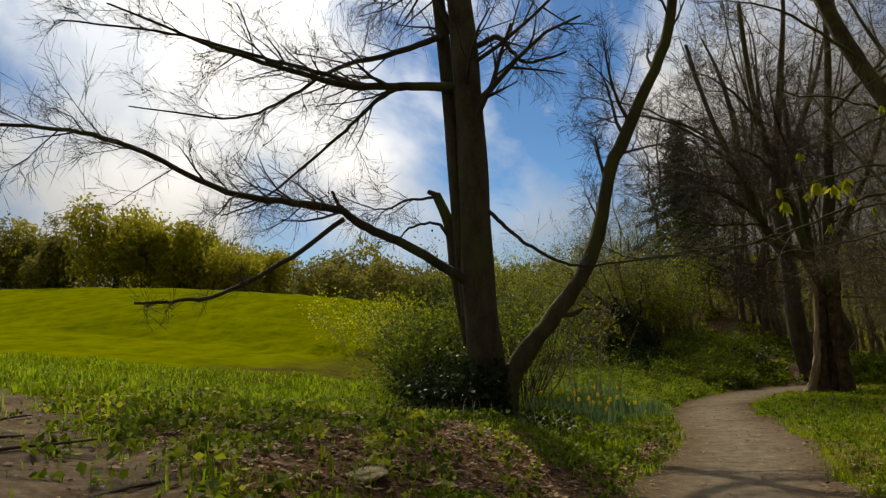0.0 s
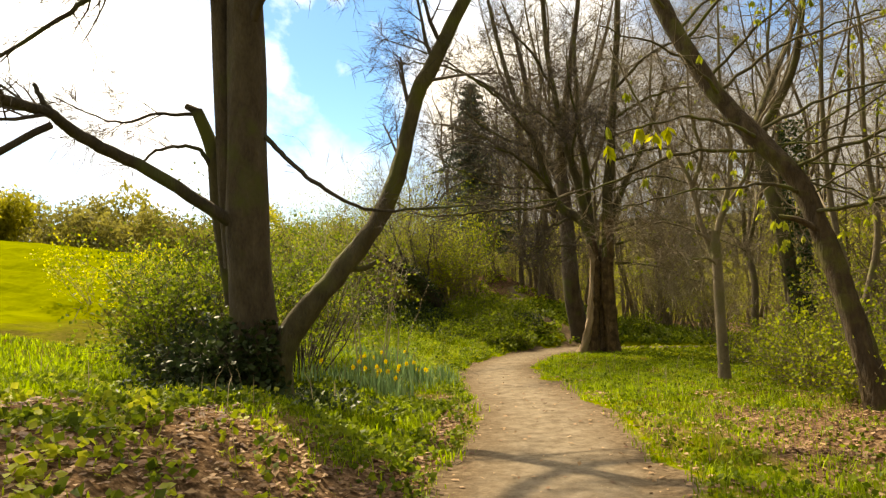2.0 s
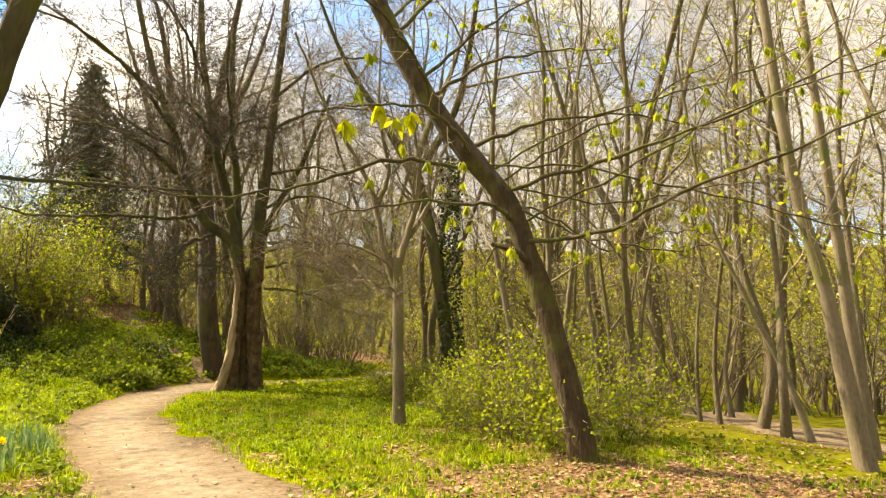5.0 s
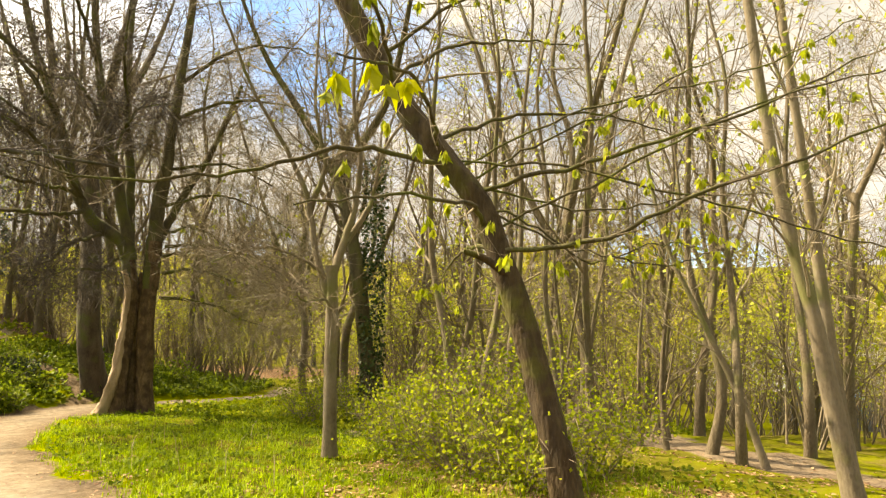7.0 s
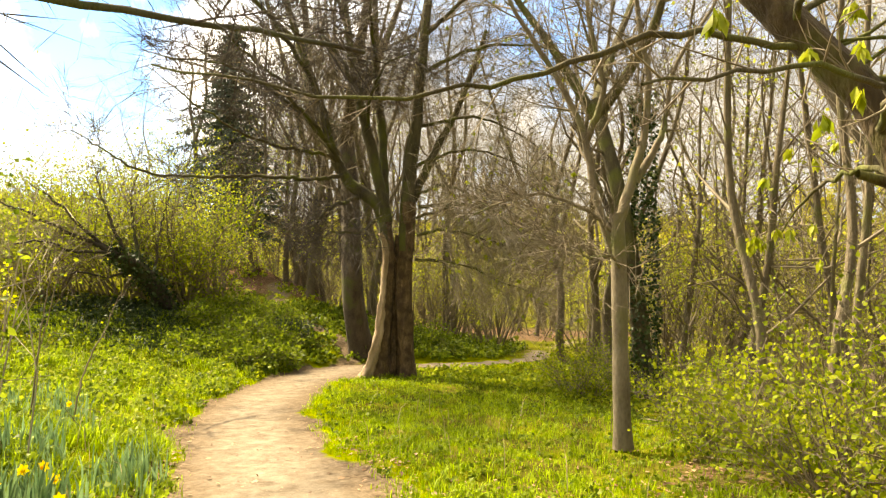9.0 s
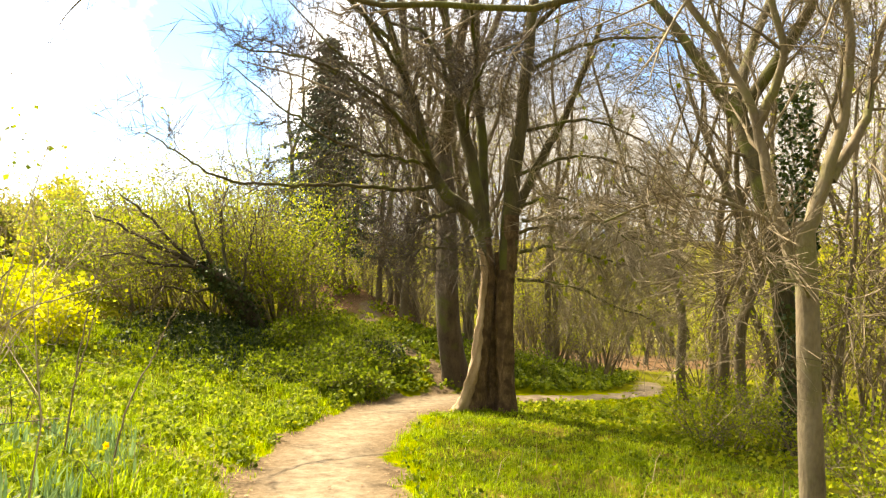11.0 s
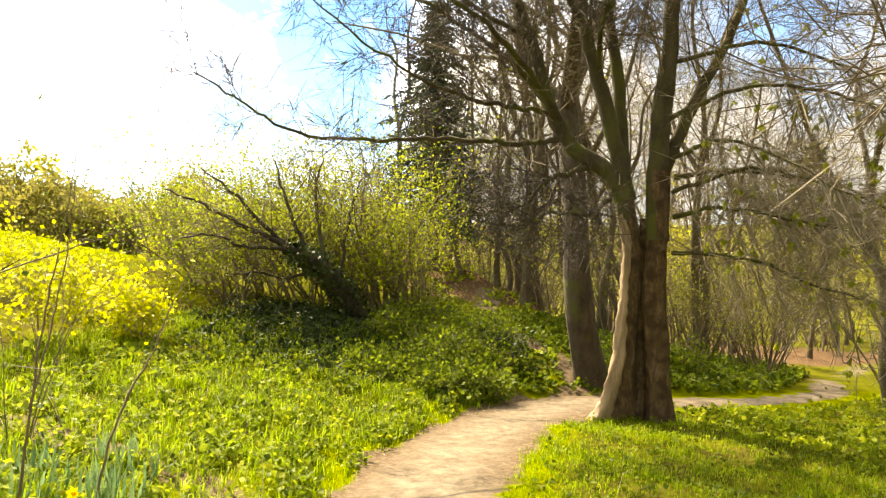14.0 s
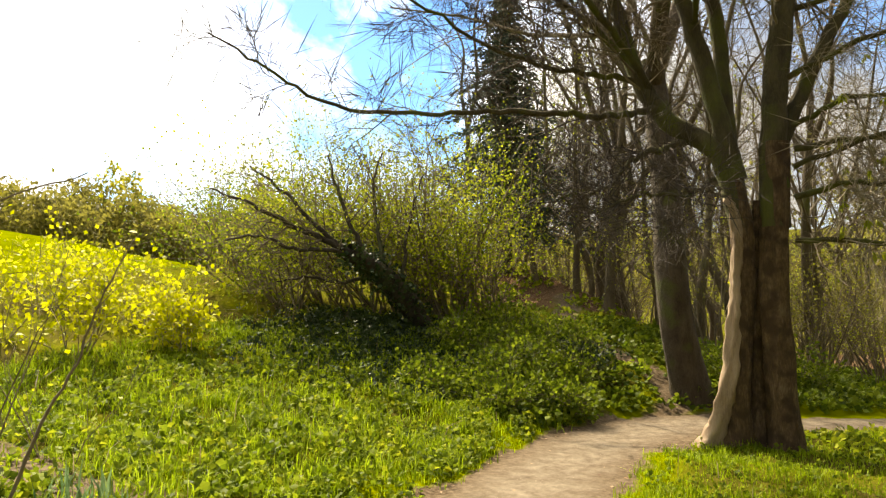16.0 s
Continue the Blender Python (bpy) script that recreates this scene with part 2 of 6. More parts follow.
SIDE_LINES = [(np.array([tuple(v) for v in curve_through([(*p, 0) for p in pts], 12)])[:, :2], w) for pts, w in SIDE_WAYS]


def ease(v):
    v = np.clip(v, 0, 1)
    return v * v * (3 - 2 * v)


def waves(x, y, scale, seed):
    """Smooth unevenness from a few crossed sines, about -1 to 1."""
    r = np.random.RandomState(seed)
    total = 0
    for k in range(6):
        a, f, p = r.uniform(0, 6.283), r.uniform(0.6, 1.7) * 6.283 / scale, r.uniform(0, 6.283)
        total = total + np.sin((x * math.cos(a) + y * math.sin(a)) * f + p + 0.7 * np.sin((x * math.sin(a) - y * math.cos(a)) * f * 0.6))
    return total / 3.2


def beside(x, y):
    """Distance to the path's middle line (left positive) and the nearest step of it."""
    near, best = np.zeros(x.shape, int), np.full(x.shape, 1e9)
    for k in range(len(WAY)):
        dist = (x - WAY[k, 0]) ** 2 + (y - WAY[k, 1]) ** 2
        closer = dist < best
        best, near = np.where(closer, dist, best), np.where(closer, k, near)
    cross = WAY_DIR[near, 0] * (y - WAY[near, 1]) - WAY_DIR[near, 1] * (x - WAY[near, 0])
    return np.sqrt(best) * np.where(cross >= 0, 1, -1), near


def lay(x, y):
    """Ground height, bareness (path), litter and lushness at x, y (arrays)."""
    d, near = beside(x, y)
    z = WAY[near, 2].copy()
    e = np.maximum(0, d - 0.85)
    step, slope = WAY_BANK[near, 0], WAY_BANK[near, 1]
    top = 12 - 8.8 * ease((WAY[near, 0] - 8.2) / 3)
    z += step * ease(e / 1.9) + top * (1 - np.exp(-slope * e / top))
    r = np.maximum(0, -d - 0.85)
    z -= 3.2 * (1 - np.exp(-0.065 * np.maximum(0, r - 4.0) / 3.2)) * ease((30 - WAY[near, 1]) / 8)
    z -= 0.13 * np.exp(-((x - 0.8) ** 2 + (y - 9.75) ** 2) / 0.5)
    z += 1.25 * np.exp(-((x - 15) / 6) ** 2 - ((y - 38) / 5) ** 2)
    far = np.hypot(x - 5, y - 10)
    z += 54 * ease((far - 160) / 420) * ease((x - 0.2 * y) / 120 + 0.3)
    off = ease((np.abs(d) - 0.6) / 0.8)
    z += off * (0.05 * waves(x, y, 2.4, 3) + 0.025 * waves(x, y, 0.8, 4)) + 0.004 * waves(x, y, 0.7, 5)
    edge = 0.9 - 0.45 * ease((WAY[near, 0] - 12) / 4) + 0.16 * waves(x, y, 1.7, 6) + 0.1 * waves(x, y, 0.5, 7)
    bare = 1 - ease((np.abs(d) - edge + 0.22) / 0.45)
    for line, width in SIDE_LINES:
        gap = np.min(np.hypot(x[..., None] - line[:, 0], y[..., None] - line[:, 1]), axis=-1) if x.size < 30000 else None
        if gap is None:
            gap = np.full(x.shape, 1e9)
            for px, py in line:
                gap = np.minimum(gap, np.hypot(x - px, y - py))
        bare = np.maximum(bare, (0.95 if width > 0.4 else 0.72) * (1 - ease((gap - width + 0.15 * waves(x, y, 1.1, 8)) / 0.5)))
    spot = lambda cx, cy, rx, ry: np.exp(-((x - cx) / rx) ** 2 - ((y - cy) / ry) ** 2)
    litter = 0.95 * spot(6.6, 6.3, 1.9, 1.9) + 0.8 * spot(8.0, 6.8, 1.7, 1.1) + 0.55 * spot(6.7, 8.4, 1.2, 0.9) + 0.5 * spot(8.2, 10.3, 1.6, 1.2) + 1.05 * spot(-0.7, 6.0, 2.4, 2.2) + 0.6 * spot(-1.6, 5.0, 2.4, 1.5) + 0.45 * spot(0.7, 6.4, 0.9, 1.3) + 0.6 * spot(-2.2, 7.6, 1.8, 1.0) + 0.7 * spot(9.0, 4.0, 2.0, 2.0) + 0.5 * spot(3.0, 11.5, 0.7, 2.5)
    litter = litter + 1.0 * ease((y - 27.5 - 0.25 * np.abs(x - 14)) / 3) * ease((x - 9) / 3) * ease((46 - y) / 8)
    litter = litter + 0.28 * ease((-d - 6.5) / 3) * ease((x + 2) / 6) + 0.35 * spot(-3.4, 5.0, 2.2, 2.4)
    litter = litter + np.where(d > 0, 0.85, 0.5) * (1 - ease(np.abs(np.abs(d) - 1.08) / 0.4)) * (WAY[near, 1] < 15)
    litter = np.clip(litter + 0.25 * waves(x, y, 1.3, 9) * (litter > 0.15), 0, 1) * (1 - bare)
    lush = ease((-d - 1.0) / 0.6) * ease((10 + d) / 2.5) * (WAY[near, 1] < 24) + ease((d - 1.2) / 1.0) * ease((14 - d) / 3) * (WAY[near, 1] < 30)
    lush = np.clip(lush + ease((-d - 5.0) / 3) * ease((x + 2) / 6) + ease((y - 24) / 4) * ease((x - 2) / 4), 0, 1)
    lush = np.clip(lush + ease((far - 60) / 60) * ease((x - 15) / 25), 0, 1)
    lush = np.clip(lush * (0.75 + 0.35 * waves(x, y, 1.9, 10)), 0, 1) * (1 - bare) * (1 - 0.75 * litter)
    return z, bare, litter, lush


def ground_at(x, y):
    return float(lay(np.array([float(x)]), np.array([float(y)]))[0][0])


def spaced(lo, hi, step, reach, growth=1.13):
    inner = list(np.arange(lo, hi + 1e-6, step))
    right, left, s = [hi], [lo], step
    while right[-1] < reach:
        s *= growth
        right.append(right[-1] + s)
        left.append(left[-1] - s)
    return np.array(left[:0:-1] + inner + right[1:])


def mesh_from(name, verts, faces, smooth=False):
    """A mesh from arrays: verts (n, 3), faces (m, 3 or 4)."""
    verts, faces = np.asarray(verts, np.float32), np.asarray(faces, np.int32)
    me = bpy.data.meshes.new(name)
    k = faces.shape[1]
    me.vertices.add(len(verts))
    me.vertices.foreach_set("co", verts.ravel())
    me.loops.add(faces.size)
    me.loops.foreach_set("vertex_index", faces.ravel())
    me.polygons.add(len(faces))
    me.polygons.foreach_set("loop_start", np.arange(0, faces.size, k, dtype=np.int32))
    if smooth:
        me.polygons.foreach_set("use_smooth", np.ones(len(faces), bool))
    me.update(calc_edges=True)
    return me


gx, gy = spaced(-9, 19, 0.14, 900), spaced(-4, 33, 0.14, 900)
X, Y = np.meshgrid(gx, gy)
Z, BARE, LIT, LUSH = lay(X.ravel(), Y.ravel())
cols = len(gx)
cell = (np.arange(len(gy) - 1)[:, None] * cols + np.arange(cols - 1)[None, :]).ravel()
ground = new("ground", mesh_from("ground", np.column_stack([X.ravel(), Y.ravel(), Z]), np.column_stack([cell, cell + 1, cell + cols + 1, cell + cols]), True))
TROD = np.clip(1.4 - np.abs(beside(X.ravel(), Y.ravel())[0]) / 0.6, 0, 1) + 0.35 * (np.abs(beside(X.ravel(), Y.ravel())[0]) > 3)
for label, values in (("bare", BARE), ("litter", LIT), ("lush", LUSH), ("trod", TROD)):
    ground.data.attributes.new(label, "FLOAT", "POINT").data.foreach_set("value", values.astype(np.float32))
tagged(ground, "grassy parkland ground with a trodden earth path", "ground", kind="structure")


def ground_material():
    m = bpy.data.materials.new("park_ground")
    m.use_nodes = True
    n, l = m.node_tree.nodes, m.node_tree.links
    bsdf = n["Principled BSDF"]
    bsdf.inputs["Roughness"].default_value = 0.95
    bsdf.inputs["Specular IOR Level"].default_value = 0.0
    where = n.new("ShaderNodeTexCoord")

    def spots(size, detail=6.0, rough=0.6):
        node = n.new("ShaderNodeTexNoise")
        node.inputs["Scale"].default_value, node.inputs["Detail"].default_value, node.inputs["Roughness"].default_value = size, detail, rough
        l.new(where.outputs["Object"], node.inputs["Vector"])
        return node.outputs["Fac"]

    def ramp(fac, stops):
        node = n.new("ShaderNodeValToRGB")
        while len(node.color_ramp.elements) < len(stops):
            node.color_ramp.elements.new(0.5)
        for e, (at, c) in zip(node.color_ramp.elements, stops):
            e.position, e.color = at, (*c, 1)
        l.new(fac, node.inputs["Fac"])
        return node.outputs["Color"]

    def mixed(fac, a, b):
        node = n.new("ShaderNodeMix")
        node.data_type = "RGBA"
        l.new(fac, node.inputs["Factor"])
        l.new(a, node.inputs["A"])
        l.new(b, node.inputs["B"])
        return node.outputs["Result"]

    def mask(label, size, amount):
        node = n.new("ShaderNodeAttribute")
        node.attribute_name = label
        jitter = n.new("ShaderNodeMath")
        jitter.operation = "MULTIPLY_ADD"
        jitter.inputs[1].default_value, jitter.inputs[2].default_value = amount, -amount / 2
        l.new(spots(size), jitter.inputs[0])
        add = n.new("ShaderNodeMath")
        l.new(node.outputs["Fac"], add.inputs[0])
        l.new(jitter.outputs["Value"], add.inputs[1])
        cut = n.new("ShaderNodeMapRange")
        cut.inputs["From Min"].default_value, cut.inputs["From Max"].default_value = 0.32, 0.68
        l.new(add.outputs["Value"], cut.inputs["Value"])
        return cut.outputs["Result"]

    turf = ramp(spots(0.9, 8), [(0.3, (0.08, 0.095, 0.001)), (0.5, (0.125, 0.142, 0.0015)), (0.7, (0.165, 0.18, 0.004))])
    under = ramp(spots(9.0, 9, 0.7), [(0.3, (0.026, 0.026, 0.005)), (0.45, (0.06, 0.06, 0.009)), (0.55, (0.075, 0.058, 0.016)), (0.7, (0.12, 0.118, 0.016))])
    dead = ramp(spots(26.0, 5), [(0.3, (0.05, 0.029, 0.0155)), (0.5, (0.118, 0.071, 0.039)), (0.7, (0.23, 0.155, 0.092))])
    earth = ramp(spots(5.0, 12, 0.75), [(0.28, (0.075, 0.057, 0.039)), (0.46, (0.15, 0.12, 0.085)), (0.6, (0.205, 0.168, 0.122)), (0.75, (0.28, 0.235, 0.17))])
    damp = ramp(spots(14.0, 8, 0.7), [(0.3, (0.045, 0.03, 0.018)), (0.5, (0.11, 0.08, 0.05)), (0.7, (0.2, 0.15, 0.1))])
    pebble = n.new("ShaderNodeTexVoronoi")
    pebble.inputs["Scale"].default_value = 26.0
    l.new(where.outputs["Object"], pebble.inputs["Vector"])
    stones = n.new("ShaderNodeMapRange")
    stones.inputs["From Min"].default_value, stones.inputs["From Max"].default_value = 0.16, 0.1
    l.new(pebble.outputs["Distance"], stones.inputs["Value"])
    some = n.new("ShaderNodeMath")
    some.operation = "MULTIPLY"
    l.new(stones.outputs["Result"], some.inputs[0])
    l.new(ramp(spots(4.0), [(0.52, (0, 0, 0)), (0.6, (0.55, 0.55, 0.55))]), some.inputs[1])
    grit = n.new("ShaderNodeRGB")
    grit.outputs[0].default_value = (0.5, 0.42, 0.31, 1)
    earth = mixed(some.outputs["Value"], earth, grit.outputs[0])
    trod = n.new("ShaderNodeAttribute")
    trod.attribute_name = "trod"
    fray = n.new("ShaderNodeMath")
    fray.operation = "MULTIPLY_ADD"
    fray.inputs[1].default_value, fray.inputs[2].default_value = 0.9, -0.45
    l.new(spots(4.5, 8), fray.inputs[0])
    worn = n.new("ShaderNodeMath")
    worn.use_clamp = True
    l.new(trod.outputs["Fac"], worn.inputs[0])
    l.new(fray.outputs["Value"], worn.inputs[1])
    earth = mixed(worn.outputs["Value"], damp, earth)
    near = n.new("ShaderNodeAttribute")
    near.attribute_name = "lush"
    colour = mixed(near.outputs["Fac"], turf, under)
    colour = mixed(mask("litter", 5.0, 0.7), colour, dead)
    colour = mixed(mask("bare", 3.5, 0.55), colour, earth)
    l.new(colour, bsdf.inputs["Base Color"])
    relief = n.new("ShaderNodeBump")
    relief.inputs["Strength"].default_value, relief.inputs["Distance"].default_value = 0.6, 0.03
    l.new(spots(16.0, 8, 0.7), relief.inputs["Height"])
    l.new(relief.outputs["Normal"], bsdf.inputs["Normal"])
    return m


ground.data.materials.append(ground_material())


# ---- making trees and leaves ----
class Wood:
    """Gathers tapered tubes and the tips of twigs."""

    def __init__(self, seed, least=0.0025, light=False):
        self.light = light
        self.least = least
        self.rng = random.Random(seed)
        self.v, self.f, self.tips = [], [], []

    def tube(self, pts, radii, sides, rough=0.0):
        base, rng = len(self.v), self.rng
        n = len(pts)
        side = None
        phase = [rng.uniform(0, 6.28) for _ in range(3)]
        for i in range(n):
            t = (pts[min(i + 1, n - 1)] - pts[max(i - 1, 0)])
            t = t.normalized() if t.length > 1e-6 else Vector((0, 0, 1))
            if side is None:
                side = t.orthogonal().normalized()
            else:
                side = (side - t * side.dot(t))
                side = side.normalized() if side.length > 1e-6 else t.orthogonal().normalized()
            other = t.cross(side)
            for k in range(sides):
                a = 6.28318 * k / sides
                r = radii[i]
                if rough:
                    r *= 1 + rough * (math.sin(3 * a + phase[0] + i * 0.23) + 0.7 * math.sin(5 * a + phase[1] - i * 0.4) + 0.5 * math.sin(2 * a + phase[2] + i * 0.71))
                self.v.append(pts[i] + (side * math.cos(a) + other * math.sin(a)) * r)
        for i in range(n - 1):
            for k in range(sides):
                a, b = base + i * sides + k, base + i * sides + (k + 1) % sides
                self.f.append((a, b, b + sides, a + sides))

    def limb(self, points, r0, r1, sides=10, rough=0.05, steps=6, flare=0.0, wobble=0.0):
        """A limb along a smooth line; returns its line and radii."""
        line = curve_through(points, steps)
        n = len(line)
        radii = []
        for i in range(n):
            u = i / (n - 1)
            r = r0 + (r1 - r0) * u
            if flare:
                r *= 1 + flare * math.exp(-u * 14)
            radii.append(r)
        if wobble:
            line = [p + Vector((self.rng.uniform(-1, 1), self.rng.uniform(-1, 1), self.rng.uniform(-1, 1))) * wobble if 0 < i else p for i, p in enumerate(line)]
        self.tube(line, radii, sides, rough)
        return line, radii

    def grow(self, p, d, length, r, level, spec):
        """A branch with smaller branches; spec: depth, number of children, ratio, spread, bend, lift."""
        rng = self.rng
        depth, counts, ratio, spread, bend, lift = spec
        n = (5, 3, 2, 2, 2)[min(level, 4)] if self.light else (5, 4, 3, 2, 2)[min(level, 4)]
        line, way = [p.copy()], d.normalized()
        for _ in range(n):
            way = (way + Vector((rng.gauss(0, bend), rng.gauss(0, bend), rng.gauss(0, bend) + lift))).normalized()
            line.append(line[-1] + way * (length / n))
        radii = [r * (1 - 0.72 * i / n) for i in range(n + 1)]
        if level >= depth:
            radii[-1] = max(0.0012, r * 0.4)
        self.tube(line, radii, (6, 4, 3, 3, 3)[min(level, 4)] if self.light else (7, 5, 4, 3, 3)[min(level, 4)])
        if level >= depth:
            self.tips.append((line[-1], way))
            return
        count = counts[min(level, len(counts) - 1)]
        for c in range(count):
            u = 0.22 + 0.78 * (c + rng.random()) / count
            i = min(n - 1, int(u * n))
            at = line[i].lerp(line[i + 1], u * n - i)
            along = (line[i + 1] - line[i]).normalized()
            out = along.orthogonal().normalized()
            out.rotate(Matrix.Rotation(rng.uniform(0, 6.283), 3, along))
            a = spread * rng.uniform(0.65, 1.3)
            self.grow(at, along * math.cos(a) + out * math.sin(a), length * ratio * rng.uniform(0.6, 1.25) * (1.15 - 0.5 * u), max(self.least, r * (1 - 0.7 * u) * 0.6), level + 1, spec)

    def sprout(self, line, radii, count, length, spec, start=0.25, end=1.0, level=1, down=0.0, thick=0.45):
        """Side branches along a limb."""
        rng = self.rng
        n = len(line) - 1
        for c in range(count):
            u = start + (end - start) * (c + rng.random()) / count
            i = min(n - 1, int(u * n))
            at = line[i].lerp(line[i + 1], u * n - i)
            along = (line[i + 1] - line[i]).normalized()
            out = along.orthogonal().normalized()
            out.rotate(Matrix.Rotation(rng.uniform(0, 6.283), 3, along))
            a = spec[3] * rng.uniform(0.7, 1.4)
            way = along * math.cos(a) + out * math.sin(a) - Vector((0, 0, down))
            self.grow(at, way, length * rng.uniform(0.5, 1.2) * (1.2 - 0.5 * u), max(self.least * 1.3, radii[i] * thick * rng.uniform(0.5, 1)), level, spec)

    def build(self, name, mat, parent=None, label="", smooth=True, kind=""):
        faces = np.array(self.f, np.int32)
        me = mesh_from(name, np.array([tuple(p) for p in self.v], np.float32), faces, smooth)
        me.materials.append(mat)
        ob = new(name, me)
        ob.parent = parent
        tagged(ob, label, kind=kind or ("" if smooth else "stuff"))
        return ob


def leaf_arrays(centres, size, rng, aim=None, droop=0.0, slim=0.42, jitter=0.35, flat=0.0):
    """Folded leaves at the given places: two triangles either side of a midrib."""
    c = np.asarray(centres, float)
    n = len(c)
    way = rng.normal(size=(n, 3))
    if aim is not None:
        way = way * 0.7 + np.asarray(aim)
    way[:, 2] = way[:, 2] * (1 - flat) - droop
    way /= np.linalg.norm(way, axis=1)[:, None] + 1e-9
    side = np.cross(way, rng.normal(size=(n, 3)) * (1 - flat) + np.array([0, 0, 1.0]) * flat)
    side /= np.linalg.norm(side, axis=1)[:, None] + 1e-9
    up = np.cross(side, way)
    s = (size * (1 + rng.uniform(-jitter, jitter, n)))[:, None]
    mid = c + way * s * 0.5
    v = np.stack([c, mid + side * s * slim + up * s * slim * 0.3, c + way * s, mid - side * s * slim + up * s * slim * 0.3], 1).reshape(-1, 3)
    k = np.arange(n)[:, None] * 4
    return v, np.concatenate([k + np.array([0, 1, 2]), k + np.array([0, 2, 3])], 1).reshape(-1, 3)


def leaves(name, centres, size, seed, mat, parent=None, label="", **more):
    v, f = leaf_arrays(centres, size, np.random.RandomState(seed), **more)
    me = mesh_from(name, v, f)
    me.materials.append(mat)
    ob = new(name, me)
    ob.parent = parent
    tagged(ob, label, kind="stuff")
    return ob


def thing(name, x, y, z, label, category, group="", kind=""):
    ob = new(name)
    ob.location = (x, y, z)
    ob.empty_display_size = 0.2
    return tagged(ob, label, category, group, kind)


def around(tips, per, spread, rng):
    """Several places round each twig tip."""
    t = np.array([tuple(p) for p, _ in tips])
    t = np.repeat(t, per, 0)
    return t + rng.normal(scale=spread, size=t.shape)


def sprigs(name, tips, per, length, width, seed, mat, parent, spread=0.6):
    """The finest twigs: slivers fanned out beyond each twig's tip."""
    r = np.random.RandomState(seed)
    at = np.repeat(np.array([tuple(p) for p, _ in tips]), per, 0)
    way = np.repeat(np.array([tuple(d) for _, d in tips]), per, 0)
    at = at - way * (r.uniform(0, 0.7, len(at)) * length)[:, None]
    return leaves(name, at, length, seed, mat, parent, aim=way / spread, slim=width / length, jitter=0.5)


# ---- the forked tree on the bank ----
FINE = (4, (5, 5, 4, 4), 0.5, 0.75, 0.13, 0.02)
WISPY = (4, (6, 6, 5, 4), 0.55, 0.7, 0.14, 0.03)


def rel(points, base):
    return [Vector(p) - Vector(base) for p in points]


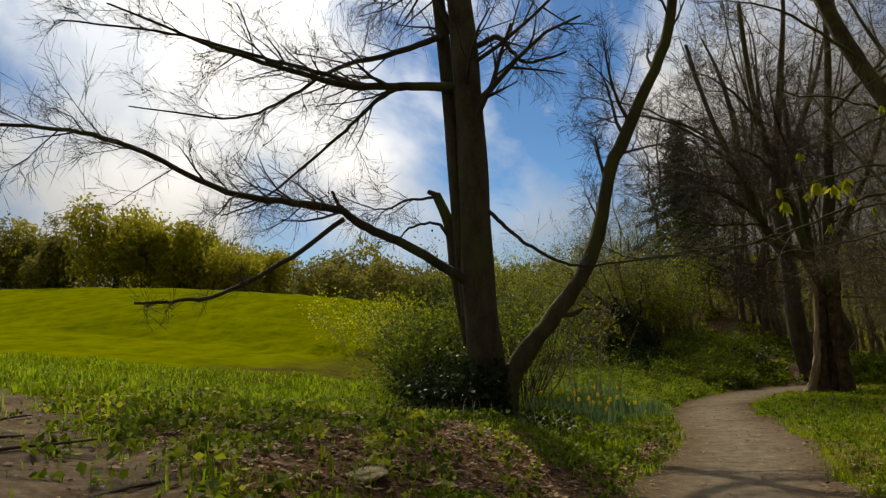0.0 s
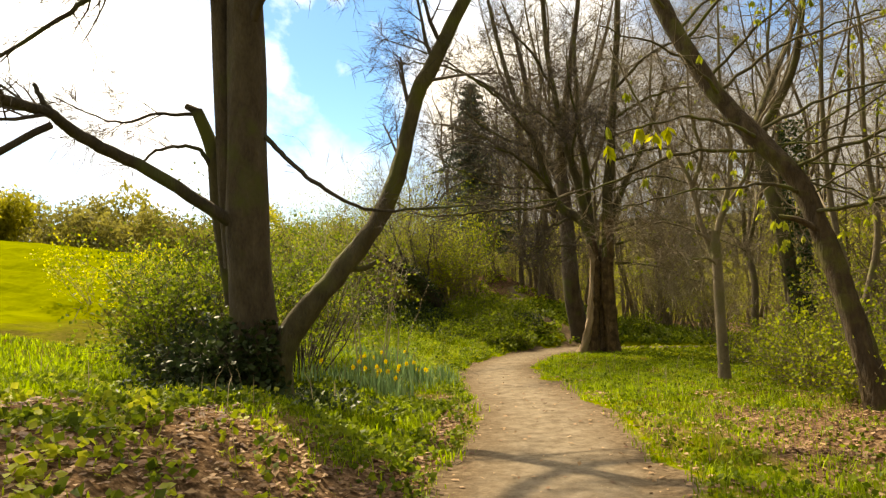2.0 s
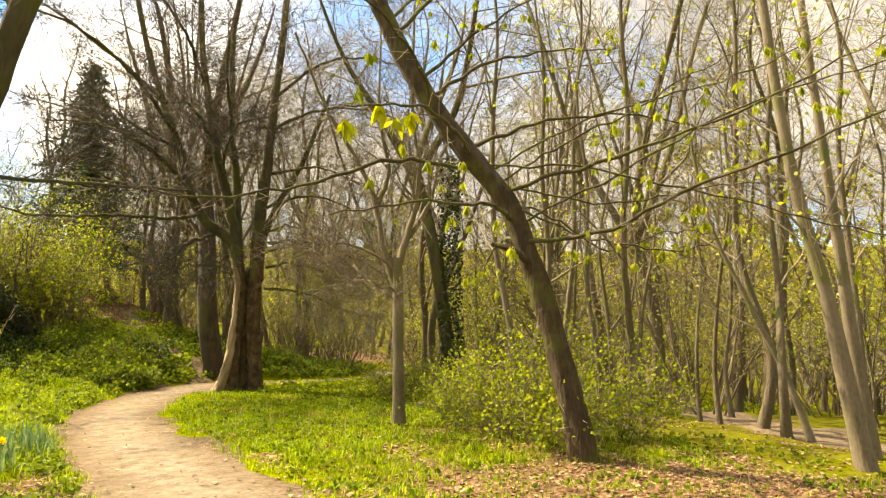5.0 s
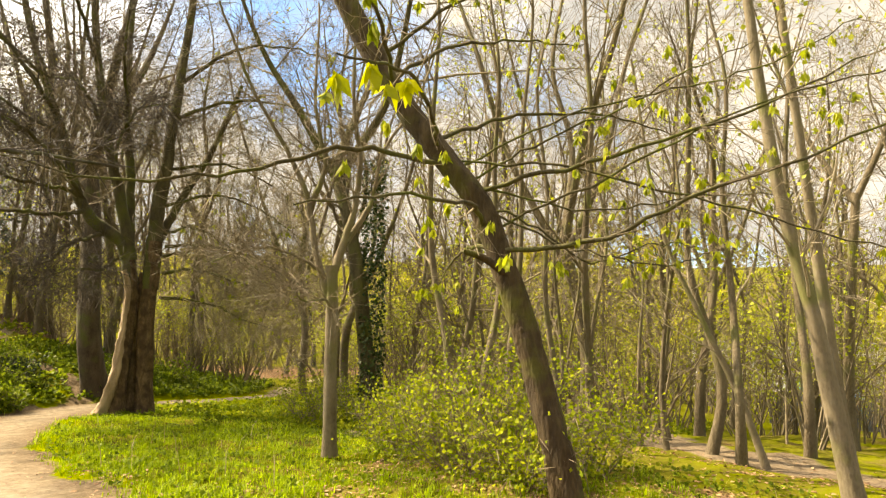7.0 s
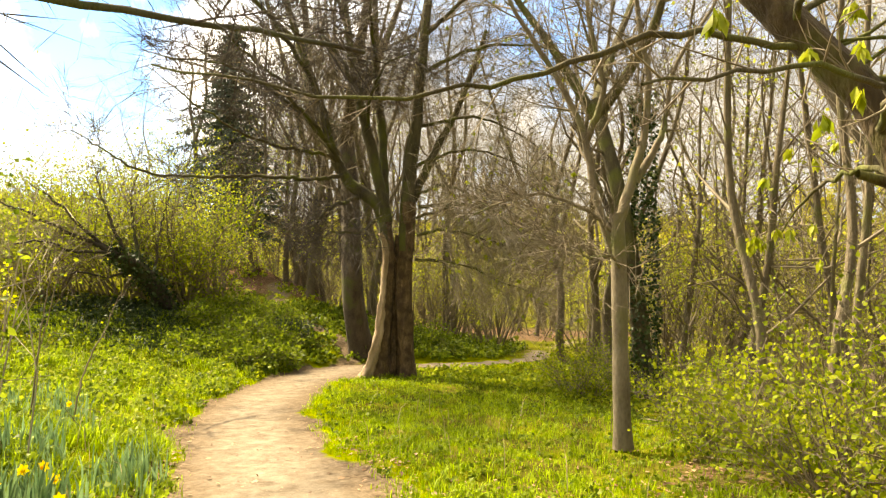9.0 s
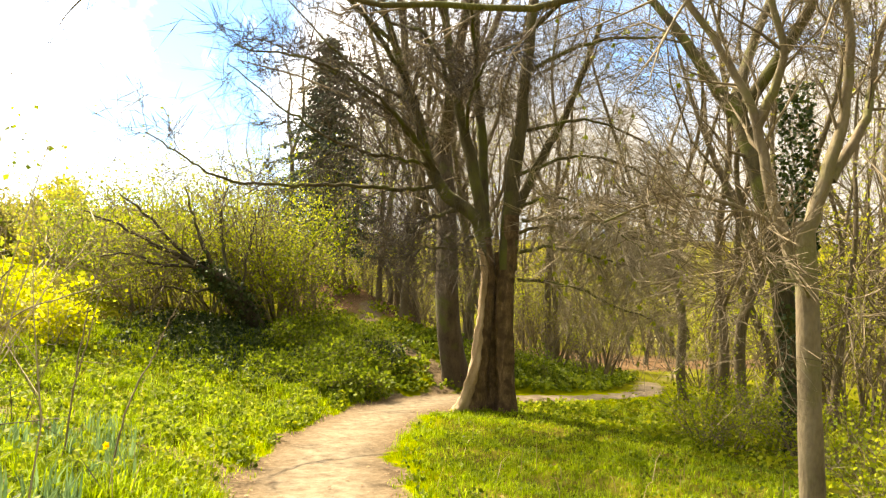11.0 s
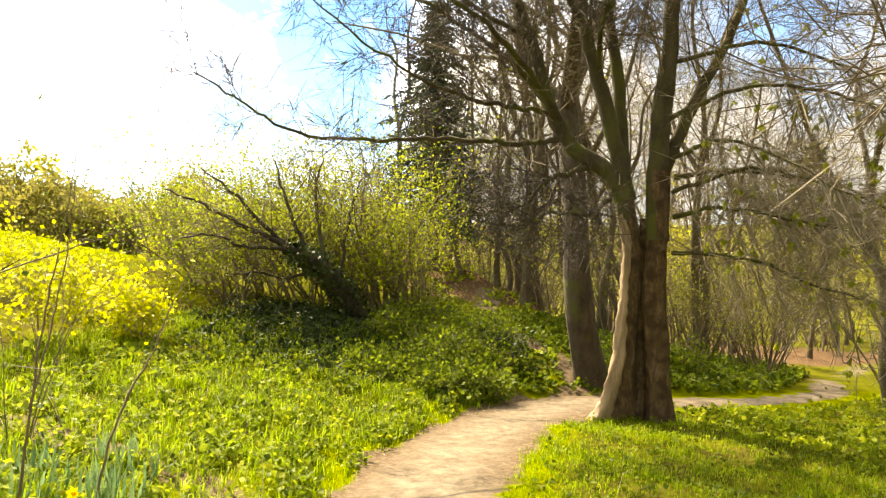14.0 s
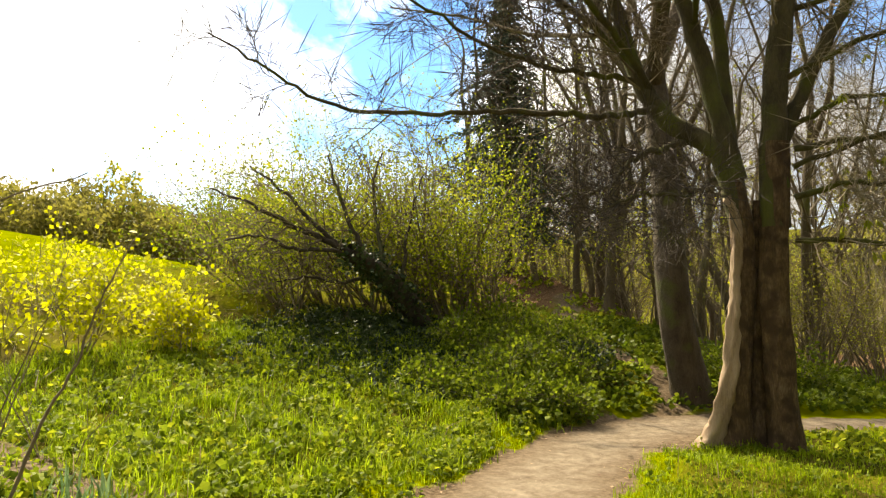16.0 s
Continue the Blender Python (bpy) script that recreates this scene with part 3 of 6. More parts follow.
def forked_tree():
    b = (0.75, 10.0, ground_at(0.75, 10.0) - 0.05)
    tree = thing("forked_tree", *b, "dark forked bare tree with a curving side stem on the bank", "tree")
    w = Wood(1)
    trunk, girth = w.limb(rel([(0.77, 9.98, -0.25), (0.76, 9.97, 0.1), (0.72, 9.93, 0.76), (0.68, 9.91, 1.72), (0.67, 9.91, 2.79), (0.66, 9.91, 4.28), (0.62, 9.92, 5.66), (0.53, 9.94, 7.15), (0.46, 10.02, 9.07), (0.51, 10.23, 11.63)], b), 0.3, 0.15, 20, 0.045, 7, 0.55)
    w.build("trunk", BARK_GREY, tree)
    w = Wood(2)
    w.limb(rel([(0.51, 10.04, 1.62), (0.44, 10.06, 2.68), (0.39, 10.09, 3.96), (0.33, 10.15, 5.24), (0.24, 10.25, 6.83), (-0.02, 10.34, 8.96)], b), 0.12, 0.1, 10, 0.05)
    w.build("second_stem", BARK_GREY, tree)
    w = Wood(3)
    line, radii = w.limb(rel([(1.0, 9.9, -0.2), (0.98, 9.88, 0.2), (1.05, 9.85, 0.68), (1.32, 9.80, 1.10), (1.68, 9.75, 1.51), (2.06, 9.70, 1.99), (2.40, 9.61, 2.68), (2.64, 9.54, 3.64), (3.09, 9.43, 4.54), (3.56, 9.27, 5.61), (3.81, 9.06, 7.15), (4.13, 8.74, 8.86)], b), 0.165, 0.05, 12, 0.09, 6, 0.5, 0.014)
    w.limb(rel([(1.78, 9.74, 1.58), (1.98, 9.7, 1.58), (2.14, 9.68, 1.66)], b), 0.04, 0.025, 8, 0.08)
    w.build("curved_stem", BARK_MOSS, tree)
    tw = Wood(4, 0.004)
    tw.sprout(line, radii, 12, 1.5, FINE, 0.55, 1.0)
    tw.sprout(trunk, girth, 16, 3.6, (4, (6, 5, 3, 2), 0.5, 0.8, 0.14, 0.02), 0.55, 1.0, level=1, thick=0.35)
    w = Wood(5)
    w.limb(rel([(0.51, 10.18, 1.19), (0.36, 10.23, 2.26), (0.28, 10.23, 3.00), (0.09, 10.23, 3.53)], b), 0.12, 0.07, 10, 0.06)
    w.limb(rel([(0.11, 10.23, 3.51), (-0.04, 10.25, 3.58)], b), 0.05, 0.035, 8, 0.05)
    w.build("broken_stub", BARK_MOSS, tree)
    low = [(0.46, 9.86, 2.15), (-0.34, 9.37, 2.63), (-0.92, 9.00, 2.89), (-1.18, 8.74, 3.06), (-1.83, 8.37, 3.13), (-2.44, 7.98, 3.21), (-3.25, 7.20, 3.59), (-3.77, 6.67, 3.66), (-4.28, 6.08, 3.53)]
    sub = [(-1.13, 8.76, 2.94), (-1.83, 8.27, 2.33), (-2.43, 7.76, 1.94), (-2.79, 7.46, 1.86), (-3.13, 7.12, 1.83)]
    for seed, pts, r0, r1, name, count, size, start in (
            (6, low, 0.075, 0.014, "low_branch", 30, 0.9, 0.32), (7, sub, 0.035, 0.016, "low_fork", 4, 0.3, 0.3),
            (8, [(-1.11, 8.76, 3.02), (-1.19, 8.74, 3.16), (-1.27, 8.73, 3.32)], 0.03, 0.02, "spur", 0, 0, 0),
            (9, [(0.41, 9.96, 5.15), (-0.45, 9.59, 5.06), (-1.15, 9.28, 4.99), (-1.93, 8.80, 5.10), (-2.67, 8.24, 5.19), (-3.64, 7.36, 5.40)], 0.075, 0.012, "upper_branch", 22, 1.0, 0.15),
            (10, [(-0.92, 9.38, 5.00), (-1.54, 9.21, 5.18), (-2.36, 8.74, 5.29), (-3.21, 8.14, 5.36), (-4.17, 7.30, 5.18)], 0.04, 0.01, "upper_fork", 18, 0.9, 0.1),
            (11, [(0.30, 10.02, 6.00), (-0.47, 10.21, 5.85), (-1.39, 10.32, 5.70), (-2.15, 10.23, 5.24), (-2.96, 10.06, 4.85), (-4.49, 9.70, 4.97)], 0.055, 0.01, "high_branch", 20, 1.0, 0.15),
            (12, [(0.35, 10.02, 5.21), (-0.49, 10.21, 5.24), (-0.98, 10.34, 4.97), (-1.44, 10.42, 4.58), (-2.62, 10.38, 3.64), (-3.32, 10.40, 3.37)], 0.05, 0.01, "drooping_branch", 16, 0.9, 0.2),
            (13, [(0.83, 9.91, 5.77), (1.12, 9.68, 5.79), (1.31, 9.54, 5.50), (1.53, 9.42, 5.26), (2.06, 9.17, 5.29)], 0.05, 0.015, "right_branch", 10, 0.8, 0.3),
            (14, [(0.83, 9.86, 3.21), (1.15, 9.6, 2.8), (1.5, 9.45, 2.5), (1.95, 9.4, 2.27), (2.4, 9.4, 2.25), (3.1, 9.4, 2.31), (4.0, 9.4, 2.36)], 0.032, 0.009, "thin_branch", 7, 0.35, 0.45),
            (15, [(0.46, 10.02, 6.62), (-0.55, 9.70, 6.83), (-1.62, 9.17, 6.73), (-2.79, 8.31, 6.52), (-4.07, 7.46, 6.30)], 0.06, 0.01, "crown_branch", 22, 1.1, 0.15),
            (16, [(0.51, 10.02, 7.37), (1.26, 9.59, 8.01), (2.00, 8.95, 8.33), (2.96, 8.31, 8.22)], 0.06, 0.01, "crown_branch", 16, 1.1, 0.15),
            (17, [(0.09, 10.25, 3.48), (-0.34, 10.12, 3.43), (-0.76, 9.91, 3.27), (-1.30, 9.59, 3.43)], 0.025, 0.006, "thin_branch", 10, 0.7, 0.2),
            (18, [(0.30, 10.23, 2.79), (0.09, 10.12, 3.05), (-0.29, 10.02, 3.00), (-0.50, 9.91, 2.79)], 0.03, 0.012, "thin_branch", 3, 0.5, 0.4),
            (19, [(0.46, 10.12, 8.43), (-0.66, 10.87, 9.28), (-1.94, 11.72, 9.71), (-3.21, 12.15, 9.92)], 0.06, 0.01, "crown_branch", 18, 1.2, 0.15),
            # 401 to 407: unseen limbs added overhead to cast branch shadows on path and bank
            (401, [(0.5, 10.05, 7.0), (-0.6, 10.6, 7.6), (-1.8, 11.2, 8.0), (-3.0, 11.6, 8.2)], 0.085, 0.02, "crown_branch", 18, 1.2, 0.15),
            (402, [(0.4, 10.1, 8.0), (-0.8, 11.3, 8.6), (-1.6, 12.6, 9.0)], 0.08, 0.02, "crown_branch", 16, 1.2, 0.15),
            (403, [(0.5, 10.0, 6.9), (-0.3, 11.0, 7.4), (-1.0, 12.2, 7.8)], 0.08, 0.02, "crown_branch", 16, 1.2, 0.15),
            (404, [(0.45, 10.1, 7.5), (-1.2, 9.8, 8.2), (-2.5, 9.3, 8.6)], 0.08, 0.02, "crown_branch", 16, 1.2, 0.15),
            (405, [(0.5, 10.2, 8.4), (0.2, 12.5, 9.0), (0.9, 14.3, 9.3), (2.2, 14.7, 9.4), (3.9, 14.4, 9.7)], 0.12, 0.05, "crown_branch", 14, 1.3, 0.3),
            (406, [(0.5, 10.2, 8.0), (1.0, 11.6, 8.7), (2.2, 12.9, 9.0), (3.6, 13.4, 9.4)], 0.1, 0.04, "crown_branch", 14, 1.2, 0.3),
            (407, [(0.5, 10.2, 7.6), (0.3, 11.2, 8.2), (0.7, 12.3, 8.6), (1.9, 12.5, 8.9)], 0.09, 0.03, "crown_branch", 12, 1.2, 0.3),
            (20, [(0.51, 10.12, 8.96), (1.37, 11.08, 9.82), (2.32, 12.15, 10.14)], 0.06, 0.01, "crown_branch", 14, 1.2, 0.15)):
        w = Wood(seed)
        line, radii = w.limb(rel(pts, b), r0, r1, 8, 0.05, 6, wobble=0.012)
        w.build(name, BARK_DARK, tree)
        if count:
            tw.sprout(line, radii, count, size, WISPY, start, 1.0, level=2, thick=0.5)
    tw.build("fine_branchwork", TWIG_DARK, tree, smooth=False)
    sprigs("sprays", tw.tips, 3, 0.3, 0.0022, 29, TWIG_DARK, tree)
    r = np.random.RandomState(31)
    h, a = 1.0 * r.random_sample(1500) ** 1.6, r.uniform(2.2, 5.6, 1500)
    rad = 0.42 - 0.13 * h + r.normal(scale=0.05, size=1500)
    leaves("ivy", np.column_stack([np.cos(a) * rad - 0.02, np.sin(a) * rad - 0.03, h + 0.02]), 0.075, 32, LEAF_IVY, tree, "dark ivy leaves round the foot", slim=0.5)
    return tree


forked_tree()


# ---- the leaning horse chestnut ----
def chestnut_leaf_clusters(places, seed, mat, parent, name="young_leaves", size=0.13):
    """Drooping fans of five to seven fresh leaflets."""
    rng = np.random.RandomState(seed)
    centres, aims = [], []
    for p in places:
        for k in range(rng.randint(7, 12)):
            a = rng.uniform(0, 6.283)
            centres.append(np.array(p) + rng.normal(scale=0.012, size=3))
            aims.append((0.55 * math.cos(a), 0.55 * math.sin(a), -2.4))
    return leaves(name, centres, size, seed, mat, parent, aim=np.array(aims), slim=0.2, jitter=0.3)


def leaning_tree():
    b = (7.7, 8.02, ground_at(7.7, 8.02) - 0.05)
    tree = thing("leaning_tree", *b, "mossy leaning horse chestnut coming into yellow-green leaf", "tree")
    w = Wood(21)
    trunk, radii = w.limb(rel([(7.9, 7.98, -0.4), (7.86, 8.06, 0.1), (7.84, 8.2, 0.6), (7.83, 8.42, 1.3), (7.8, 8.68, 2.05), (7.72, 8.92, 2.7), (7.45, 9.4, 3.4), (7.22, 9.9, 4.2), (7.02, 10.38, 5.2), (6.8, 10.8, 6.4), (6.5, 11.1, 8.0)], b), 0.142, 0.118, 16, 0.07, 7, 0.35, 0.006)
    w.build("trunk", BARK_BROWN, tree)
    w = Wood(22)
    w.limb(rel([(7.74, 8.6, 1.95), (7.55, 8.75, 2.1), (7.36, 8.88, 2.16)], b), 0.05, 0.03, 8, 0.08)
    w.build("broken_stub", BARK_BROWN, tree)
    tw = Wood(23, 0.004)
    boughs = [
        [(7.7, 9.05, 2.85), (7.9, 7.8, 3.05), (8.4, 6.4, 3.5), (9.0, 5.1, 4.2)],
        [(7.76, 8.75, 2.2), (7.8, 7.6, 2.3), (8.2, 6.5, 2.8), (8.9, 5.4, 3.3), (9.6, 4.4, 3.9)],
        [(7.75, 8.9, 2.5), (6.8, 8.5, 2.5), (5.7, 8.4, 2.4), (4.7, 8.6, 2.2)],
        [(7.55, 9.35, 3.3), (6.4, 8.7, 3.3), (5.2, 8.1, 3.15), (4.2, 7.8, 2.85)],
        [(7.62, 9.2, 3.1), (6.6, 9.7, 3.15), (5.6, 10.2, 2.75), (4.6, 10.6, 2.55), (3.6, 11.3, 2.7)],
        [(7.35, 9.8, 4.0), (6.0, 9.1, 4.35), (4.6, 8.6, 4.35)],
        [(7.27, 10.0, 4.3), (7.7, 9.3, 5.0), (8.2, 8.5, 5.5)],
        [(7.0, 10.5, 5.5), (5.6, 10.1, 6.2), (4.3, 10.0, 6.4)],
        [(7.77, 8.7, 2.1), (8.0, 9.1, 2.3), (8.3, 9.6, 2.2), (8.6, 10.0, 1.9)],
        [(6.8, 10.8, 6.3), (7.2, 11.1, 7.2), (7.8, 11.4, 7.7)],
        [(7.1, 10.3, 5.0), (7.9, 9.6, 6.0), (8.8, 8.8, 6.8)],
        [(7.05, 10.4, 5.2), (8.0, 10.6, 6.0), (9.2, 10.6, 6.6)],
        [(7.3, 9.9, 4.1), (8.3, 9.6, 4.8), (9.4, 9.2, 5.2), (10.4, 8.8, 5.4)],
        [(7.5, 9.4, 3.4), (8.6, 8.9, 3.9), (9.8, 8.2, 4.1), (10.8, 7.6, 4.0)],
    ]
    r = random.Random(44)
    for k in range(7):
        u = r.uniform(0, 1)
        start = Vector((7.78 - 0.4 * u * u, 8.7 + 1.1 * u, 2.1 + 1.8 * u))
        end = Vector((r.uniform(8.6, 10.4), r.uniform(3.8, 7.4), r.uniform(1.7, 5.2)))
        mid = start.lerp(end, 0.5) + Vector((r.uniform(-0.3, 0.3), r.uniform(-0.3, 0.3), r.uniform(-0.5, 0.2)))
        boughs.append([tuple(start), tuple(start.lerp(mid, 0.5) + Vector((0, 0, r.uniform(-0.1, 0.15)))), tuple(mid), tuple(mid.lerp(end, 0.5) + Vector((0, 0, r.uniform(-0.15, 0.15)))), tuple(end)])
    for k, pts in enumerate(boughs):
        w = Wood(30 + k)
        thickness = 0.029 if k < 14 else 0.015
        line, radii = w.limb(rel(pts, b), thickness, 0.006, 7, 0.06, 6, wobble=0.028)
        w.build("branch", BARK_MOSS, tree)
        tw.sprout(line, radii, 11, 0.7, (3, (4, 3), 0.5, 0.8, 0.2, 0.05), 0.25, 1.0, level=2, thick=0.5)
    tw.build("fine_branchwork", TWIG, tree, smooth=False)
    rng = random.Random(5)
    tips = [tuple(p) for p, _ in tw.tips if not (p.x < -1.5 and p.y > 0.5)]
    chestnut_leaf_clusters(rng.sample(tips, min(180, len(tips))), 6, LEAF_SPRING, tree, size=0.1)
    chestnut_leaf_clusters(rel([(5.05, 7.95, 3.02), (4.9, 8.0, 2.95), (4.7, 7.95, 3.0), (4.2, 7.8, 2.75)], b), 7, LEAF_YELLOW, tree, "hanging_leaves", 0.17)
    return tree


leaning_tree()


# ---- the slim sycamore ----
def slim_tree():
    b = (8.9, 11.95, ground_at(8.9, 11.95) - 0.05)
    tree = thing("slim_tree", *b, "slim grey-green sycamore with upright forking branches on the verge", "tree")
    w = Wood(51)
    w.limb(rel([(8.9, 11.95, -0.4), (8.89, 11.96, 0.4), (8.88, 11.97, 0.9), (8.87, 11.98, 1.7), (8.85, 12.0, 2.25)], b), 0.095, 0.085, 14, 0.05, 6, 0.3)
    w.build("trunk", BARK_POLE, tree)
    tw = Wood(52, 0.0045)
    forks = [
        ([(8.86, 12.0, 1.7), (8.71, 12.18, 2.44), (8.61, 12.3, 3.24), (8.39, 12.54, 3.92), (8.0, 12.92, 4.85), (7.6, 13.2, 6.0)], 0.055),
        ([(8.87, 11.98, 2.15), (9.01, 11.81, 2.88), (9.08, 11.72, 3.72), (9.0, 11.82, 4.72), (9.1, 11.9, 6.6)], 0.06),
        ([(9.0, 11.85, 2.6), (9.3, 11.75, 3.1), (9.5, 11.8, 3.4), (9.66, 11.75, 4.1), (10.0, 11.4, 4.9), (10.3, 11.1, 6.2)], 0.045),
        ([(8.64, 12.27, 3.1), (8.75, 12.1, 3.7), (8.6, 12.2, 4.6), (8.7, 12.3, 6.2)], 0.045),
        ([(8.88, 11.97, 2.0), (8.5, 12.2, 2.3), (8.0, 12.5, 2.45), (7.4, 12.8, 2.2)], 0.03),
        ([(8.88, 11.97, 1.6), (8.5, 11.8, 1.75), (8.0, 11.7, 1.72), (7.6, 11.5, 1.9)], 0.022)]
    for k, (pts, r) in enumerate(forks):
        w = Wood(53 + k)
        line, radii = w.limb(rel(pts, b), r, r * 0.3, 9, 0.06, 6, wobble=0.01)
        w.build("branch", BARK_POLE, tree)
        tw.sprout(line, radii, 15, 0.9, (3, (5, 4), 0.5, 0.65, 0.15, 0.04), 0.25, 1.0, level=1, thick=0.5)
    tw.build("fine_branchwork", TWIG, tree, smooth=False)
    sprigs("sprays", tw.tips, 3, 0.35, 0.003, 60, TWIG, tree)
    return tree


slim_tree()


# ---- the old tree by the bend ----
def old_tree():
    b = (11.5, 21.05, ground_at(11.5, 21.05) - 0.05)
    tree = thing("old_tree", *b, "old many-stemmed tree with a pale bark-stripped flank beside the path", "tree")
    w = Wood(71)
    w.limb(rel([(11.93, 20.68, -1.0), (11.88, 20.7, -0.55), (11.84, 20.72, 0.2), (11.81, 20.75, 1.07), (11.83, 20.73, 1.9), (11.86, 20.71, 2.66), (11.86, 20.7, 3.4)], b), 0.205, 0.18, 20, 0.07, 7, 0.7)
    w.limb(rel([(11.33, 21.08, -1.0), (11.38, 21.05, -0.55), (11.42, 21.02, 0.2), (11.47, 20.99, 1.07), (11.5, 20.97, 1.7), (11.5, 20.97, 2.3), (11.44, 21.03, 2.9)], b), 0.21, 0.13, 20, 0.07, 7, 0.7)
    w.limb(rel([(11.75, 21.1, -1.0), (11.73, 21.05, 0.3), (11.72, 21.0, 1.5), (11.74, 20.9, 2.6)], b), 0.19, 0.09, 14, 0.06, 7, 0.6)
    w.build("trunk", BARK_PALE, tree)
    # separate paler strip: sun on the left column's bark, painted as colour
    w = Wood(72)
    w.limb(rel([(10.9, 21.13, -0.95), (11.07, 21.02, -0.5), (11.24, 20.95, 0.2), (11.32, 20.92, 1.0), (11.37, 20.9, 1.8), (11.34, 20.9, 2.35), (11.25, 20.94, 2.65)], b), 0.125, 0.05, 18, 0.2, 8, 0.5, 0.014)
    w.build("sunlit_flank", SUNLIT_BARK, tree, "pale strip of rough bark with sunlight painted into its colour")
    tw = Wood(73, 0.006)
    stems = [
        ([(11.5, 20.99, 2.3), (11.28, 21.15, 3.3), (10.68, 21.5, 3.85), (10.29, 21.72, 4.65), (10.05, 21.85, 5.7), (9.7, 22.0, 6.7), (9.2, 22.3, 8.5), (8.7, 22.5, 11)], 0.2, 0.06),
        ([(11.46, 21.03, 2.9), (11.23, 21.18, 4.2), (10.95, 21.35, 5.5), (10.72, 21.48, 6.6), (10.4, 21.6, 9), (10.3, 21.7, 12)], 0.18, 0.07),
        ([(11.84, 20.72, 2.2), (11.88, 20.72, 3.9), (12.0, 20.63, 5.1), (12.07, 20.58, 6.3), (12.3, 20.5, 9), (12.5, 20.4, 12.5)], 0.235, 0.08),
        ([(11.55, 21.3, 3.0), (11.6, 21.5, 5.0), (11.5, 21.7, 6.7), (11.6, 22.0, 10)], 0.17, 0.06),
        ([(11.9, 20.8, 3.2), (12.5, 20.6, 4.6), (13.2, 20.4, 6.0), (13.9, 20.2, 8.0)], 0.15, 0.05)]
    for k, (pts, r0, r1) in enumerate(stems):
        w = Wood(74 + k)
        line, radii = w.limb(rel(pts, b), r0 * 0.84, r1, 12, 0.06, 6, wobble=0.015)
        w.build("stem", BARK_MOSS, tree)
        tw.sprout(line, radii, 22, 2.0, (3, (6, 5, 4), 0.5, 0.85, 0.2, 0.02), 0.36, 1.0, level=1, thick=0.22)
    boughs = [
        ([(10.6, 21.56, 4.05), (9.8, 21.4, 3.85), (8.94, 21.2, 3.76), (7.9, 21.0, 3.65), (6.92, 20.8, 3.53), (5.74, 20.5, 3.45), (4.97, 20.1, 3.73), (4.4, 19.7, 3.9)], 0.055),
        ([(10.9, 21.4, 3.5), (10.3, 21.1, 3.3), (9.8, 20.86, 3.1), (9.3, 20.7, 2.65), (8.5, 20.4, 2.45)], 0.06),
        ([(10.5, 21.6, 4.3), (9.5, 20.9, 4.9), (8.2, 20.0, 5.3), (6.8, 19.0, 5.3), (5.4, 18.2, 5.0)], 0.06),
        ([(12.0, 20.5, 2.6), (12.3, 19.9, 2.7), (12.7, 19.0, 2.5), (13.0, 18.0, 2.2)], 0.05),
        ([(12.1, 20.6, 3.3), (13.0, 20.0, 3.4), (14.0, 19.2, 3.1), (15.0, 18.4, 2.6)], 0.05),
        ([(11.9, 20.4, 3.0), (12.6, 19.4, 3.3), (13.5, 18.6, 2.9), (14.6, 17.8, 2.2)], 0.04),
        ([(11.9, 20.4, 2.0), (12.6, 19.5, 1.9), (13.3, 18.9, 1.5), (13.9, 18.3, 1.2)], 0.04),
        ([(10.35, 21.7, 4.5), (9.4, 21.6, 4.5), (8.2, 21.3, 4.55), (6.9, 20.8, 4.9), (5.6, 20.2, 5.4)], 0.05),
        ([(10.0, 21.9, 5.9), (9.0, 21.4, 5.9), (7.8, 20.8, 6.2), (6.4, 20.2, 6.9)], 0.05),
        ([(10.7, 21.5, 6.3), (9.8, 20.4, 6.4), (8.8, 19.2, 6.3), (7.8, 18.2, 5.9), (6.8, 17.4, 5.8)], 0.055),
        ([(11.1, 21.0, 2.9), (10.3, 20.5, 2.55), (9.5, 20.2, 2.5), (8.8, 19.9, 2.2)], 0.04),
        ([(12.0, 20.6, 4.3), (12.6, 19.4, 4.6), (13.0, 18.2, 4.2), (13.3, 17.2, 3.5)], 0.045),
        ([(12.1, 20.6, 5.3), (13.3, 20.0, 5.6), (14.4, 19.4, 5.2), (15.4, 18.9, 4.4)], 0.045),
        ([(12.0, 20.5, 3.6), (12.0, 19.4, 3.7), (12.2, 18.3, 3.2), (12.5, 17.4, 2.5)], 0.04),
        ([(10.2, 21.75, 4.8), (9.2, 21.8, 5.6), (7.8, 21.7, 6.2), (6.4, 21.4, 6.4)], 0.06),
        ([(9.9, 21.95, 6.2), (8.6, 21.2, 7.1), (7.0, 20.2, 7.6), (5.4, 19.2, 7.5), (4.2, 18.6, 7.1)], 0.06),
        ([(9.5, 22.15, 7.3), (8.0, 22.0, 8.1), (6.2, 21.6, 8.7), (4.5, 21.0, 8.8)], 0.055),
        ([(10.5, 21.55, 7.8), (9.2, 20.0, 8.2), (7.8, 18.5, 8.3), (6.5, 17.3, 8.0)], 0.055),
        ([(11.55, 21.6, 6.0), (10.6, 20.4, 7.2), (9.8, 19.2, 7.9), (9.2, 18.0, 8.2)], 0.055),
        ([(12.1, 20.55, 6.6), (13.3, 19.8, 7.3), (14.5, 19.0, 7.4), (15.8, 18.3, 7.0)], 0.055),
        ([(12.2, 20.5, 7.6), (12.6, 19.0, 8.3), (13.2, 17.6, 8.3), (13.8, 16.4, 7.8)], 0.055),
        ([(11.0, 21.3, 5.2), (10.5, 20.2, 5.8), (10.2, 19.0, 6.1), (10.2, 17.8, 6.0)], 0.045)]
    droop, lofty = Wood(88, 0.0045), Wood(89, 0.006)
